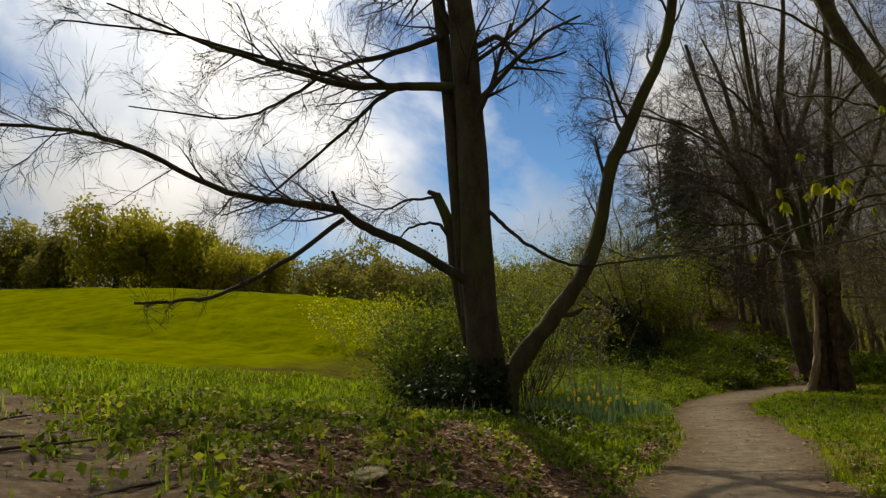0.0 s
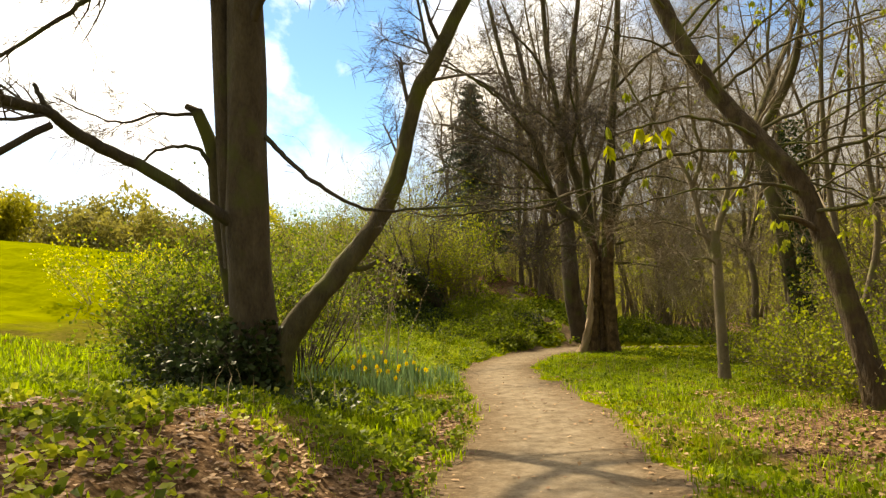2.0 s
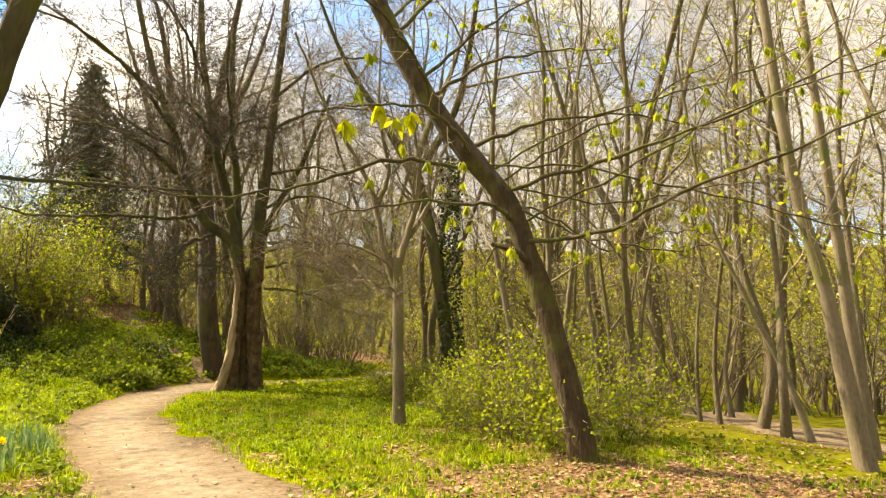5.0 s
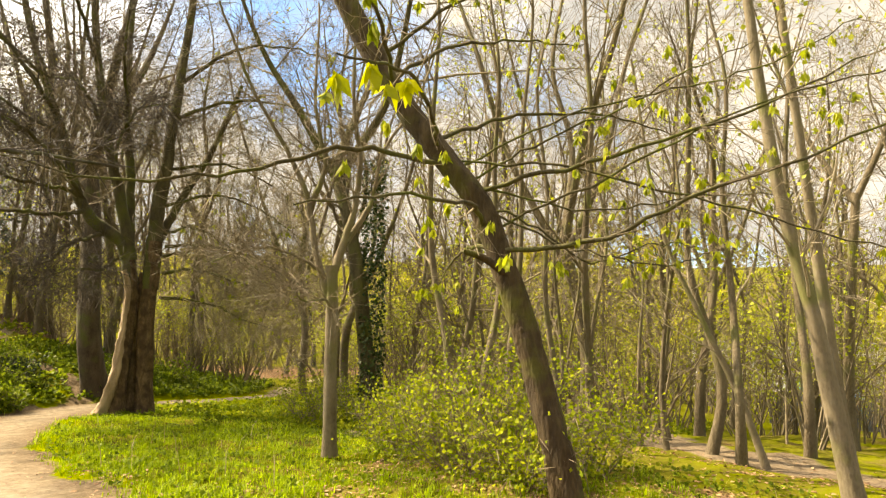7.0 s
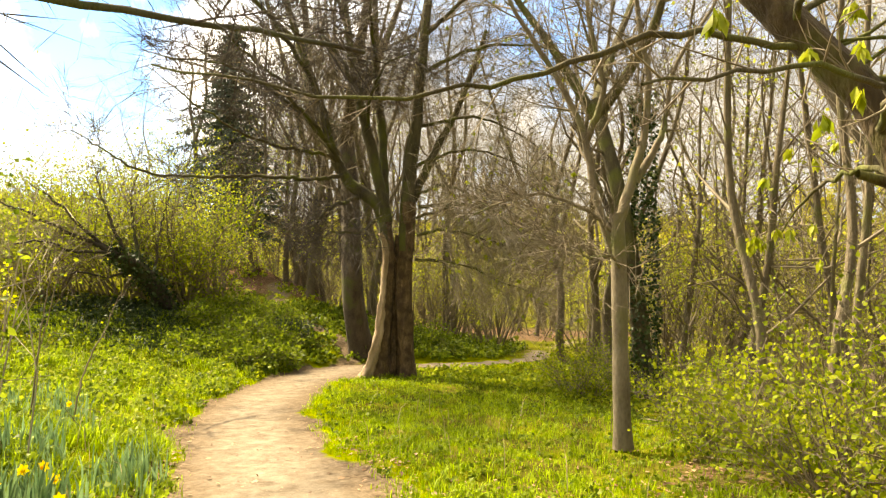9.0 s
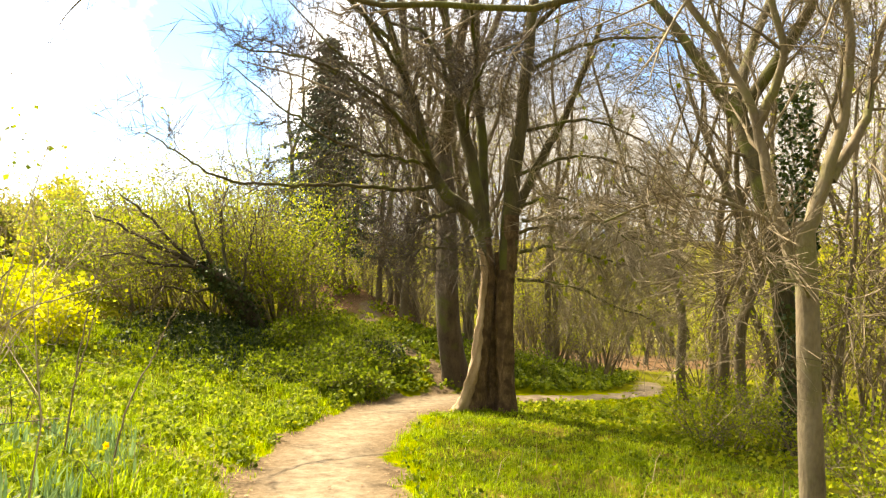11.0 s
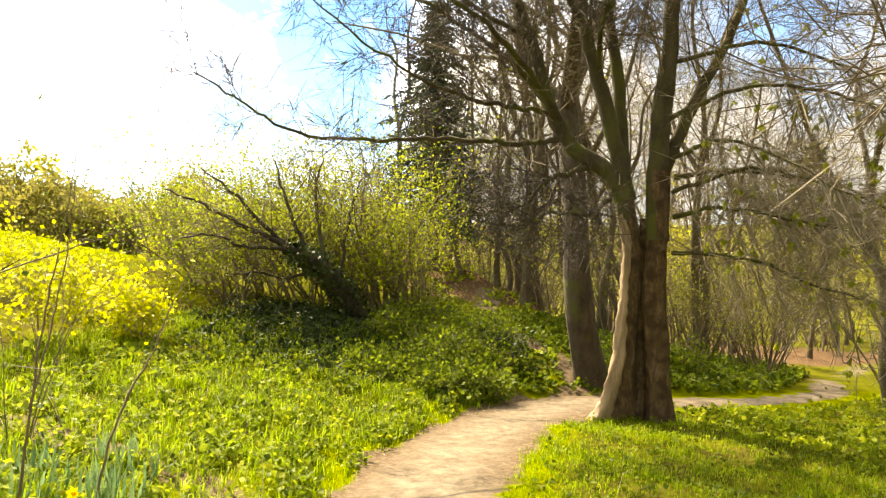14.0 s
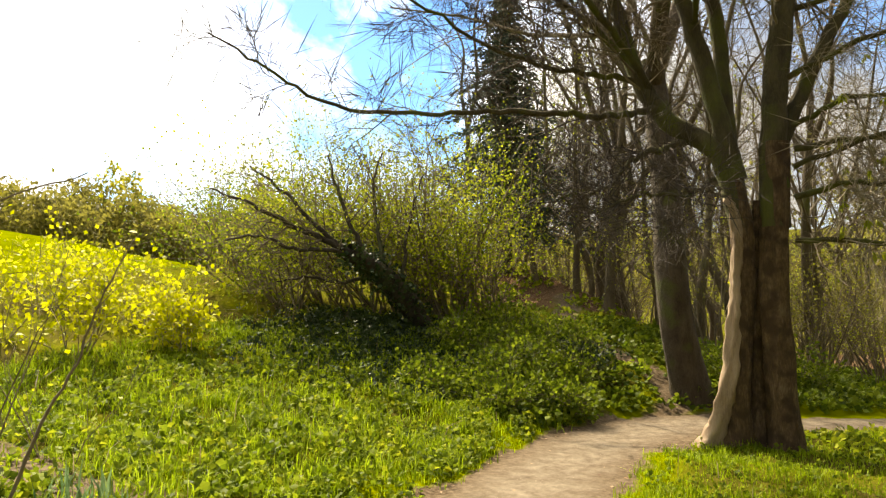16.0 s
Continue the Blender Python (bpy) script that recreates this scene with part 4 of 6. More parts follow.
    for k, (pts, r) in enumerate(boughs):
        w = Wood(90 + k)
        line, radii = w.limb(rel(pts, b), r, 0.01, 8, 0.06, 6, wobble=0.03)
        w.build("bough", BARK_MOSS, tree)
        if pts[-1][0] < 10.5:
            lofty.sprout(line, radii, 20, 0.95, (3, (5, 4), 0.55, 0.8, 0.2, 0.01), 0.12, 1.0, level=1, thick=0.4)
        else:
            droop.sprout(line, radii, 20, 0.85, (3, (5, 4), 0.55, 0.8, 0.2, -0.01), 0.12, 1.0, level=1, thick=0.4, down=0.15)
    rng = random.Random(87)
    for k in range(64):
        pts, _ = boughs[(3, 4, 5, 6, 11, 12, 13)[k % 7]]
        u = rng.uniform(0.9, len(pts) - 1.01)
        p = Vector(pts[int(u)]).lerp(Vector(pts[int(u) + 1]), u % 1) - Vector(b)
        a, reach, drop = rng.uniform(-1.9, 0.3), rng.uniform(0.4, 0.9), rng.uniform(0.4, 1.1)
        out = Vector((math.cos(a), math.sin(a), 0))
        bent = [p, p + out * reach * 0.3 - Vector((0, 0, drop * 0.5)), p + out * reach * 0.65 - Vector((0, 0, drop)), p + out * reach - Vector((0, 0, drop * 0.95)), p + out * reach * 1.35 - Vector((0, 0, drop * rng.uniform(0.5, 0.8)))]
        ln, rr = droop.limb(bent, 0.015, 0.006, 5, 0.05, 4, wobble=0.01)
        droop.sprout(ln, rr, 5, 0.35, (3, (3, 2), 0.5, 0.8, 0.2, 0.03), 0.3, 1.0, level=2, thick=0.5)
    tw.build("fine_branchwork", TWIG, tree, smooth=False)
    droop.build("drooping_branchwork", TWIG_PALE, tree, smooth=False)
    lofty.build("spreading_branchwork", TWIG_DARK, tree, smooth=False)
    sprigs("spreading_sprays", lofty.tips, 3, 0.45, 0.0045, 97, TWIG_DARK, tree)
    sprigs("sprays", tw.tips, 4, 0.5, 0.005, 98, TWIG, tree)
    sprigs("drooping_sprays", droop.tips, 3, 0.42, 0.0042, 99, TWIG_PALE, tree)
    rng = random.Random(9)
    tips = [tuple(p) for p, _ in droop.tips]
    chestnut_leaf_clusters(rng.sample(tips, min(170, len(tips))), 8, LEAF_SPRING, tree, size=0.11)
    return tree


old_tree()


# ---- bare woodland trees ----
def bare_tree(seed, height, r, bark, twig, first=0.35, spec=(2, (7, 5), 0.55, 0.85, 0.2, 0.03), limbs=16, reach=0.3, label="tall bare woodland tree with fine upright branches", buds=0, bud=None, forks=0, least=0.007, size=0.09, at=0.4, fine=8, fine_length=0.6):
    """A leafless tree; with forks its trunk splits into rising stems."""
    tree = thing("bare_tree", 0, 0, 0, label, "tree", "woodland trees")
    w = Wood(seed)
    rng = w.rng
    lean = rng.uniform(-0.1, 0.1), rng.uniform(-0.1, 0.1)
    bow = lambda u: Vector((lean[0] * height * u + rng.uniform(-1, 1) * 0.03 * height * (u > 0), lean[1] * height * u + rng.uniform(-1, 1) * 0.03 * height * (u > 0), height * u - 0.2 * (u == 0)))
    tw = Wood(seed + 1, least, True)
    if forks:
        line, radii = w.limb([bow(u) for u in (0, 0.1 * at / 0.4, 0.25 * at / 0.4, at)], r, r * 0.75, 11, 0.05, 4, 0.5)
        w.build("trunk", bark, tree)
        for k in range(forks):
            s = Wood(seed + 20 + k)
            a = 6.283 * (k + rng.uniform(-0.2, 0.2)) / forks
            out, p = Vector((math.cos(a), math.sin(a), 0)), line[-1] - Vector((0, 0, r * (1 + k * 0.8)))
            pts, sway = [p], rng.uniform(0.12, 0.28) * height
            for u in (0.25, 0.5, 0.75, 1.0):
                pts.append(p + out * sway * u ** 0.75 + Vector((rng.uniform(-1, 1) * 0.02 * height, rng.uniform(-1, 1) * 0.02 * height, (1 - at) * height * u * rng.uniform(0.9, 1.0))))
            ln, rr = s.limb(pts, r * 0.6, r * 0.1, 8, 0.05, 4)
            s.build("stem", bark, tree)
            tw.sprout(ln, rr, max(5, limbs // forks), height * reach, spec, 0.12, 1.0, level=1, thick=0.45)
        tw.sprout(line, radii, 3, height * reach * 0.8, spec, 0.55, 1.0, level=1, thick=0.25)
    else:
        line, radii = w.limb([bow(u) for u in (0, 0.12, 0.3, 0.5, 0.7, 0.87, 1)], r, r * 0.12, 9, 0.05, 4, 0.5)
        w.build("trunk", bark, tree)
        tw.sprout(line, radii, limbs, height * reach, spec, first, 1.0, level=1, thick=0.5)
    tw.build("crown", twig, tree, smooth=False)
    sprigs("sprays", tw.tips, fine, fine_length, least * 0.9, seed, twig, tree)
    if buds:
        leaves("foliage", around(tw.tips, buds, 0.15, np.random.RandomState(seed)), size, seed, bud, tree)
    return tree


TALL = [bare_tree(200, 13, 0.13, BARK_WOOD, TWIG, forks=3, limbs=24), bare_tree(210, 15, 0.17, BARK_WOOD, TWIG, forks=4, limbs=28, at=0.3, label="tall many-stemmed bare tree with mossy bark"),
        bare_tree(220, 11, 0.12, BARK_WOOD, TWIG, forks=2, limbs=22, at=0.45, label="slim forked bare woodland tree"),
        bare_tree(230, 14, 0.13, BARK_WOOD, TWIG, 0.2, limbs=26, buds=3, bud=LEAF_BUD, label="tall woodland tree with brown opening buds"),
        bare_tree(240, 10, 0.12, BARK_WOOD, TWIG, 0.15, limbs=24, buds=5, bud=LEAF_SPRING, label="young woodland tree in fine yellow-green leaf", size=0.08)]
POLES = [bare_tree(300, 8.5, 0.055, BARK_WOOD, TWIG, 0.3, (2, (4, 3), 0.5, 0.5, 0.12, 0.08), 16, 0.16, "slender bare sapling pole with thin upright twigs", least=0.004, fine=4, fine_length=0.35),
         bare_tree(310, 7.0, 0.045, BARK_WOOD, TWIG, 0.25, (2, (4, 3), 0.5, 0.6, 0.16, 0.06), 16, 0.2, "slender dark sapling pole with thin twigs", least=0.004, fine=4, fine_length=0.35),
         bare_tree(320, 10, 0.08, BARK_WOOD, TWIG, 0.3, (2, (5, 4), 0.5, 0.6, 0.14, 0.06), 16, 0.22, "slim grey-barked young tree, hardly in leaf", buds=3, bud=LEAF_SPRING, least=0.004, size=0.06, fine=5, fine_length=0.35)]
FAR = [bare_tree(400, 12, 0.2, BARK_GREY, TWIG, 0.12, (2, (5, 4), 0.5, 0.75, 0.14, 0.04), 26, 0.36, "far bare tree at the edge of the wood", least=0.016, fine=9, fine_length=0.9),
       bare_tree(410, 11, 0.2, BARK_DARK, TWIG, 0.08, (2, (5, 4), 0.5, 0.75, 0.14, 0.04), 26, 0.36, "far budding tree with a brownish crown", buds=7, bud=LEAF_BUD, least=0.016, size=0.34, fine=7, fine_length=0.9),
       bare_tree(420, 9, 0.2, BARK_DARK, TWIG, 0.05, (2, (5, 4), 0.5, 0.85, 0.14, 0.02), 26, 0.4, "far tree in olive-green new leaf", buds=11, bud=LEAF_WILLOW, least=0.016, size=0.34, fine=3, fine_length=0.8)]


def place_all(protos, spots, seed, low, high):
    rng = random.Random(seed)
    used = set()
    for x, y, *smaller in spots:
        k = rng.randrange(len(protos))
        s, turn = rng.uniform(low, high) * (smaller[0] if smaller else 1), rng.uniform(0, 360)
        m = pose(x, y, ground_at(x, y) - 0.05, 0, 0, turn)
        if k in used:
            ob = copy_thing(protos[k], m)
        else:
            ob = protos[k]
            ob.matrix_basis = m
            used.add(k)
        ob.scale = (s, s, s * rng.uniform(0.9, 1.15))


def scatter(n, seed, x0, x1, y0, y1, gap, keep=lambda x, y: True):
    rng = random.Random(seed)
    spots = []
    for _ in range(n * 30):
        if len(spots) >= n:
            break
        x, y = rng.uniform(x0, x1), rng.uniform(y0, y1)
        if keep(x, y) and all((x - a) ** 2 + (y - c) ** 2 > gap * gap for a, c in spots):
            spots.append((x, y))
    return spots


def clear_of_path(x, y):
    d = beside(np.array([x]), np.array([y]))[0][0]
    return abs(d) > 1.8


big = bare_tree(250, 15, 0.33, BARK_GREY, TWIG, forks=3, limbs=20, label="stout grey-barked tree behind the old tree", at=0.45)
big.location = (12.75, 24.2, ground_at(12.75, 24.2) - 0.05)
ivied = bare_tree(260, 13, 0.2, BARK_MOSS, TWIG, forks=3, limbs=18, label="upright tree with ivy climbing its trunk", at=0.5)
ivied.location = (14.6, 15.8, ground_at(14.6, 15.8) - 0.05)
r = np.random.RandomState(261)
a, h = r.uniform(0, 6.283, 2600), r.uniform(0, 6.5, 2600) ** 1.0
rad = 0.2 + 0.1 * r.random_sample(2600)
leaves("ivy", np.column_stack([np.cos(a) * rad - 0.02 * h, np.sin(a) * rad, h]), 0.08, 262, LEAF_IVY, ivied, "dark ivy leaves", slim=0.5)


def pale_pole(points, r, seed, label):
    b = (points[0][0], points[0][1], ground_at(points[0][0], points[0][1]) - 0.05)
    tree = thing("pale_leaning_tree", *b, label, "tree", "pale leaning trees")
    w, tw = Wood(seed), Wood(seed + 1, 0.005)
    line, radii = w.limb(rel(points, b), r, r * 0.35, 12, 0.04, 6, 0.25)
    w.build("trunk", BARK_POLE, tree)
    tw.sprout(line, radii, 14, 1.7, (3, (5, 4, 3), 0.5, 0.7, 0.14, 0.04), 0.4, 1.0, level=1, thick=0.3)
    tw.build("crown", TWIG_PALE, tree, smooth=False)
    leaves("foliage", around(tw.tips, 1, 0.1, np.random.RandomState(seed)), 0.07, seed, LEAF_SPRING, tree)


pale_pole([(10.3, 5.7, -0.6), (10.24, 5.9, 0.6), (10.2, 6.06, 1.62), (10.13, 6.36, 3.15), (10.06, 6.6, 5.4), (10.0, 6.8, 8.5)], 0.115, 270, "pale smooth trunk leaning gently on the slope")
pale_pole([(10.9, 5.75, -0.6), (10.84, 5.9, 0.8), (10.82, 6.0, 1.92), (10.8, 6.13, 3.38), (10.76, 6.32, 5.6), (10.6, 6.5, 9.0)], 0.095, 275, "pale smooth trunk beside its leaning neighbour")
pale_pole([(13.0, 6.9, -0.8), (13.0, 7.3, 0.4), (12.85, 7.8, 1.6), (12.7, 8.4, 3.2), (12.6, 8.8, 6.0)], 0.06, 280, "thin curving dark-barked trunk near the lower path")
place_all(TALL, [(13.6, 31.6), (15.2, 32.4), (17.5, 19.0), (14.6, 27.0), (16.5, 28.5), (19.5, 29), (10.8, 35), (16, 33), (19, 21), (22, 18), (17, 15)] + scatter(46, 11, 10, 46, 28, 55, 2.3, lambda x, y: clear_of_path(x, y) and x > 10 + (y - 27) * 0.1) + scatter(44, 12, 17, 44, -2, 27, 2.6, clear_of_path), 13, 0.8, 1.2)
place_all(POLES, [(14.6, 9.3), (10.6, 9.3), (10.9, 9.0), (10.4, 10.2), (11.8, 10.5), (13.6, 7.9), (12.1, 12.2), (11.4, 9.6), (12.4, 9.4)] + scatter(22, 14, 12, 26, 5, 21, 1.3, lambda x, y: clear_of_path(x, y) and (x > 18 or y < 12.5)) + scatter(18, 15, 12.5, 24, 31, 42, 1.2, clear_of_path), 16, 0.8, 1.15)
rng = random.Random(17)
place_all(FAR, [(-62 + 3.7 * k + rng.uniform(-1.5, 1.5), 72 + rng.uniform(-4, 9) - 0.05 * (k - 14) ** 2, 0.68) for k in range(27)] + scatter(64, 18, 40, 95, -25, 80, 5.0, clear_of_path) + [(x, y, 0.66) for x, y in scatter(18, 19, -2, 40, 56, 75, 4.5)], 20, 0.8, 1.25)


# ---- shrubs, conifer and willows ----
def shrub(name, x, y, height, width, stems, seed, leaf, label, per=4, size=0.05, twig=TWIG, spread=0.12, category="shrub", group="shrubs", depth=3, lift=0.05, lean=(0, 0), stout=0.008, uneven=0.6):
    z = ground_at(x, y)
    ob = thing(name, x, y, z, label, category, group)
    w = Wood(seed, light=True)
    rng = w.rng
    for k in range(stems):
        a, s = rng.uniform(0, 6.283), math.sqrt(rng.random())
        d = Vector((math.cos(a) * s * width / height + lean[0], math.sin(a) * s * width / height + lean[1], 1.0))
        w.grow(Vector((math.cos(a) * s * width * 0.2, math.sin(a) * s * width * 0.2, -0.08)), d, height * rng.uniform(uneven, 1.0), stout * height, 1, (depth, (5, 4, 3), 0.5, 0.6, 0.16, lift))
    w.build("branchwork", twig, ob, smooth=False)
    sprigs("sprays", w.tips, 3, 0.3, 0.003, seed, twig, ob)
    if leaf:
        leaves("foliage", around(w.tips, per, spread, np.random.RandomState(seed)), size, seed, leaf, ob)
    return ob


for k, (x, y, h, wd) in enumerate([(0.4, 12.2, 2.3, 1.3), (1.5, 12.4, 2.1, 1.2), (0.2, 13.6, 2.5, 1.4), (1.7, 14.6, 2.5, 1.5), (-0.1, 11.6, 1.6, 0.9), (-0.3, 10.9, 1.2, 0.6)]):
    shrub("shrub", x, y, h, wd, 18, 500 + k, LEAF_GREEN, "dense green shrub behind the forked tree", 12, 0.05, TWIG_DARK, 0.16)
for k, (x, y, h) in enumerate([(2.5, 12.9, 3.6), (2.9, 13.4, 3.0), (3.3, 14.0, 2.6), (2.0, 13.2, 3.4)]):
    shrub("sapling", x, y, h, 0.5, 2, 520 + k, LEAF_SPRING, "pale many-stemmed sapling with sparse new leaves", 1, 0.04, TWIG_PALE, 0.08, "sapling", "saplings by the path", stout=0.004)
for k, (x, y, h, wd) in enumerate([(9.3, 8.9, 1.55, 1.3), (8.6, 9.4, 1.35, 1.1), (9.8, 10.0, 1.7, 1.3), (10.4, 11.2, 1.5, 1.3), (8.3, 8.6, 0.95, 0.8), (9.0, 9.9, 1.2, 1.2), (10.0, 8.6, 1.2, 1.1), (9.5, 11.0, 1.0, 1.0), (11.2, 12.6, 1.3, 1.3), (14.2, 15.2, 1.5, 1.2), (13.4, 16.5, 1.3, 1.1), (15.4, 16.6, 1.7, 1.4), (14.4, 17.6, 1.5, 1.2)]):
    shrub("shrub", x, y, h, wd, 15, 540 + k, LEAF_NETTLE, "fresh green bush beside the leaning trunk", 7, 0.05, TWIG, 0.11, lift=0.0, uneven=0.4)
for k, (x, y, h, wd, lf) in enumerate([(7.6, 28.6, 4.4, 2.8, LEAF_SPRING), (9.0, 28.9, 4.9, 2.4, LEAF_SPRING), (6.0, 28.8, 3.9, 2.6, LEAF_SPRING), (10.0, 30.2, 4.6, 2.0, LEAF_GREEN), (4.6, 29.2, 3.6, 2.3, LEAF_GREEN), (8.9, 27.8, 3.2, 1.6, LEAF_NETTLE), (6.8, 27.9, 3.6, 2.0, LEAF_SPRING), (8.2, 29.6, 4.6, 2.2, LEAF_NETTLE), (9.9, 28.4, 3.4, 1.4, LEAF_NETTLE), (5.2, 27.6, 2.8, 1.6, LEAF_NETTLE)]):
    shrub("tall_bush", x, y, h, wd, 20, 560 + k, lf, "tall tangled bush with fine yellow-green spring leaves", 14, 0.062, TWIG, 0.3, "bush", "bushes on the bank", lift=-0.01, lean=(-0.3, -0.05), uneven=0.45)
for k, (x, y, h, wd) in enumerate([(2.2, 23.6, 1.5, 1.2), (0.9, 23.9, 1.7, 1.4), (-0.7, 24.4, 2.0, 1.6), (-2.2, 25.2, 2.0, 1.7), (-3.8, 26.4, 2.0, 1.8), (-1.4, 23.2, 1.6, 1.2), (-2.0, 28.6, 1.6, 1.6), (1.2, 27.0, 1.5, 1.4), (3.7, 24.0, 1.1, 0.6), (2.9, 25.0, 1.2, 0.8)]):
    shrub("yellow_bush", x, y, h, wd, 9, 580 + k, LEAF_YELLOW, "bright yellow-green bush in new leaf, backlit", 8, 0.085, TWIG_PALE, 0.1, "bush", "yellow bushes", uneven=0.45, lift=0.08)
for k, (x, y, h, wd) in enumerate([(9.6, 25.2, 0.85, 1.3), (8.7, 25.6, 0.7, 1.2), (10.7, 25.9, 0.8, 1.2), (13.8, 24.8, 0.7, 1.3), (15.5, 25.2, 0.7, 1.4), (9.0, 24.3, 0.65, 1.0), (9.6, 26.6, 0.9, 1.3), (10.3, 24.3, 0.55, 0.8), (8.5, 23.1, 0.45, 0.9), (9.5, 23.2, 0.5, 0.9), (7.6, 23.6, 0.4, 0.9)]):
    shrub("bramble_mound", x, y, h, wd, 20, 600 + k, LEAF_GREEN, "low tangled bramble mound on the shady bank", 11, 0.07, TWIG, 0.14, "bramble", "brambles", lift=-0.06)
for k, (x, y, h, wd) in enumerate([(0.3, 9.75, 0.7, 0.3), (0.2, 10.2, 0.8, 0.35)]):
    shrub("ivy_bush", x, y, h, wd, 12, 612 + k, LEAF_IVY, "dark glossy ivy bush against the forked trunk", 9, 0.07, TWIG_DARK, 0.1, "ivy", "ivy bushes", lift=-0.03)
shrub("holly_bush", 10.75, 24.6, 0.75, 0.3, 8, 630, LEAF_IVY, "small dark glossy evergreen bush at the edge of the wood", 12, 0.07, TWIG_DARK, 0.08, "bush")
for k, (x, y, h) in enumerate([(3.1, 18.0, 2.0), (2.7, 18.5, 1.7), (3.5, 18.6, 1.5), (2.2, 17.9, 1.8)]):
    shrub("bramble_cane", x, y, h, 0.5, 3, 616 + k, LEAF_YELLOW, "long arching bramble canes with a few new leaves", 1, 0.05, TWIG, 0.04, "bramble", "bramble canes", depth=2, stout=0.0042, lift=-0.01)


def thin_sapling(name, stems, seed, label):
    """A few long bare stems with short side twigs; stems as lines of points."""
    b = (*stems[0][0][:2], ground_at(*stems[0][0][:2]))
    ob = thing(name, *b, label, "sapling", "saplings by the path")
    tw = Wood(seed, 0.0016)
    for k, pts in enumerate(stems):
        w = Wood(seed + 1 + k)
        line, radii = w.limb(rel(pts, b), 0.011 if k == 0 else 0.008, 0.003, 6, 0.08, 7, wobble=0.008)
        w.build("stem", TWIG, ob)
        tw.sprout(line, radii, 5, 0.3, (3, (2, 2), 0.5, 0.7, 0.12, 0.03), 0.45, 1.0, level=2, thick=0.5)
    tw.build("fine_branchwork", TWIG, ob, smooth=False)
    leaves("young_leaves", around(tw.tips[::3], 1, 0.01, np.random.RandomState(seed)), 0.035, seed, LEAF_YELLOW, ob)


thin_sapling("sapling", [[(3.57, 16.0, -0.45), (3.62, 16.0, 0.4), (3.68, 16.0, 1.05), (3.75, 16.02, 1.6), (3.82, 16.05, 2.25)],
                         [(3.62, 16.0, 0.5), (3.72, 15.98, 1.0), (3.8, 15.95, 1.5), (3.84, 15.9, 2.0)]], 660, "thin bare sapling with a few new leaves on the bank")
thin_sapling("sapling", [[(3.98, 16.0, -0.45), (4.12, 16.0, 0.35), (4.32, 16.0, 0.8), (4.42, 16.0, 1.1), (4.57, 16.0, 1.45)]], 665, "slanting bare sapling stem in the bank grass")
thin_sapling("sapling", [[(2.6, 16.1, -0.4), (2.75, 16.05, 0.6), (3.1, 16.0, 1.2), (3.5, 16.0, 1.4), (4.0, 16.0, 1.62), (4.35, 16.0, 1.75)],
                         [(2.75, 16.05, 0.6), (2.7, 16.1, 1.2), (2.75, 16.1, 1.9)]], 668, "pale arching sapling leaning over the bank")
thicket = [shrub("thicket", 0, 0, 3.2, 2.0, 10, 620 + k, (LEAF_BUD, LEAF_SPRING)[k], ("thicket of thin stems with olive buds", "thicket of thin stems with yellow-green new leaves")[k], 6, 0.065, TWIG, 0.17, "thicket", "thickets in the wood") for k in range(2)]
place_all(thicket, scatter(40, 21, 14, 40, 24, 50, 2.2, clear_of_path) + scatter(16, 24, 19, 27, 16, 30, 1.6, clear_of_path) + scatter(36, 22, 16, 36, 4, 20, 2.0, lambda x, y: clear_of_path(x, y) and (x > 19 or y < 11)) + scatter(14, 25, 3, 9, 31, 42, 1.8, clear_of_path) + scatter(16, 26, 9, 24, 42, 50, 1.8, clear_of_path) + scatter(40, 27, 24, 46, -6, 30, 2.2, clear_of_path), 23, 0.7, 1.3)


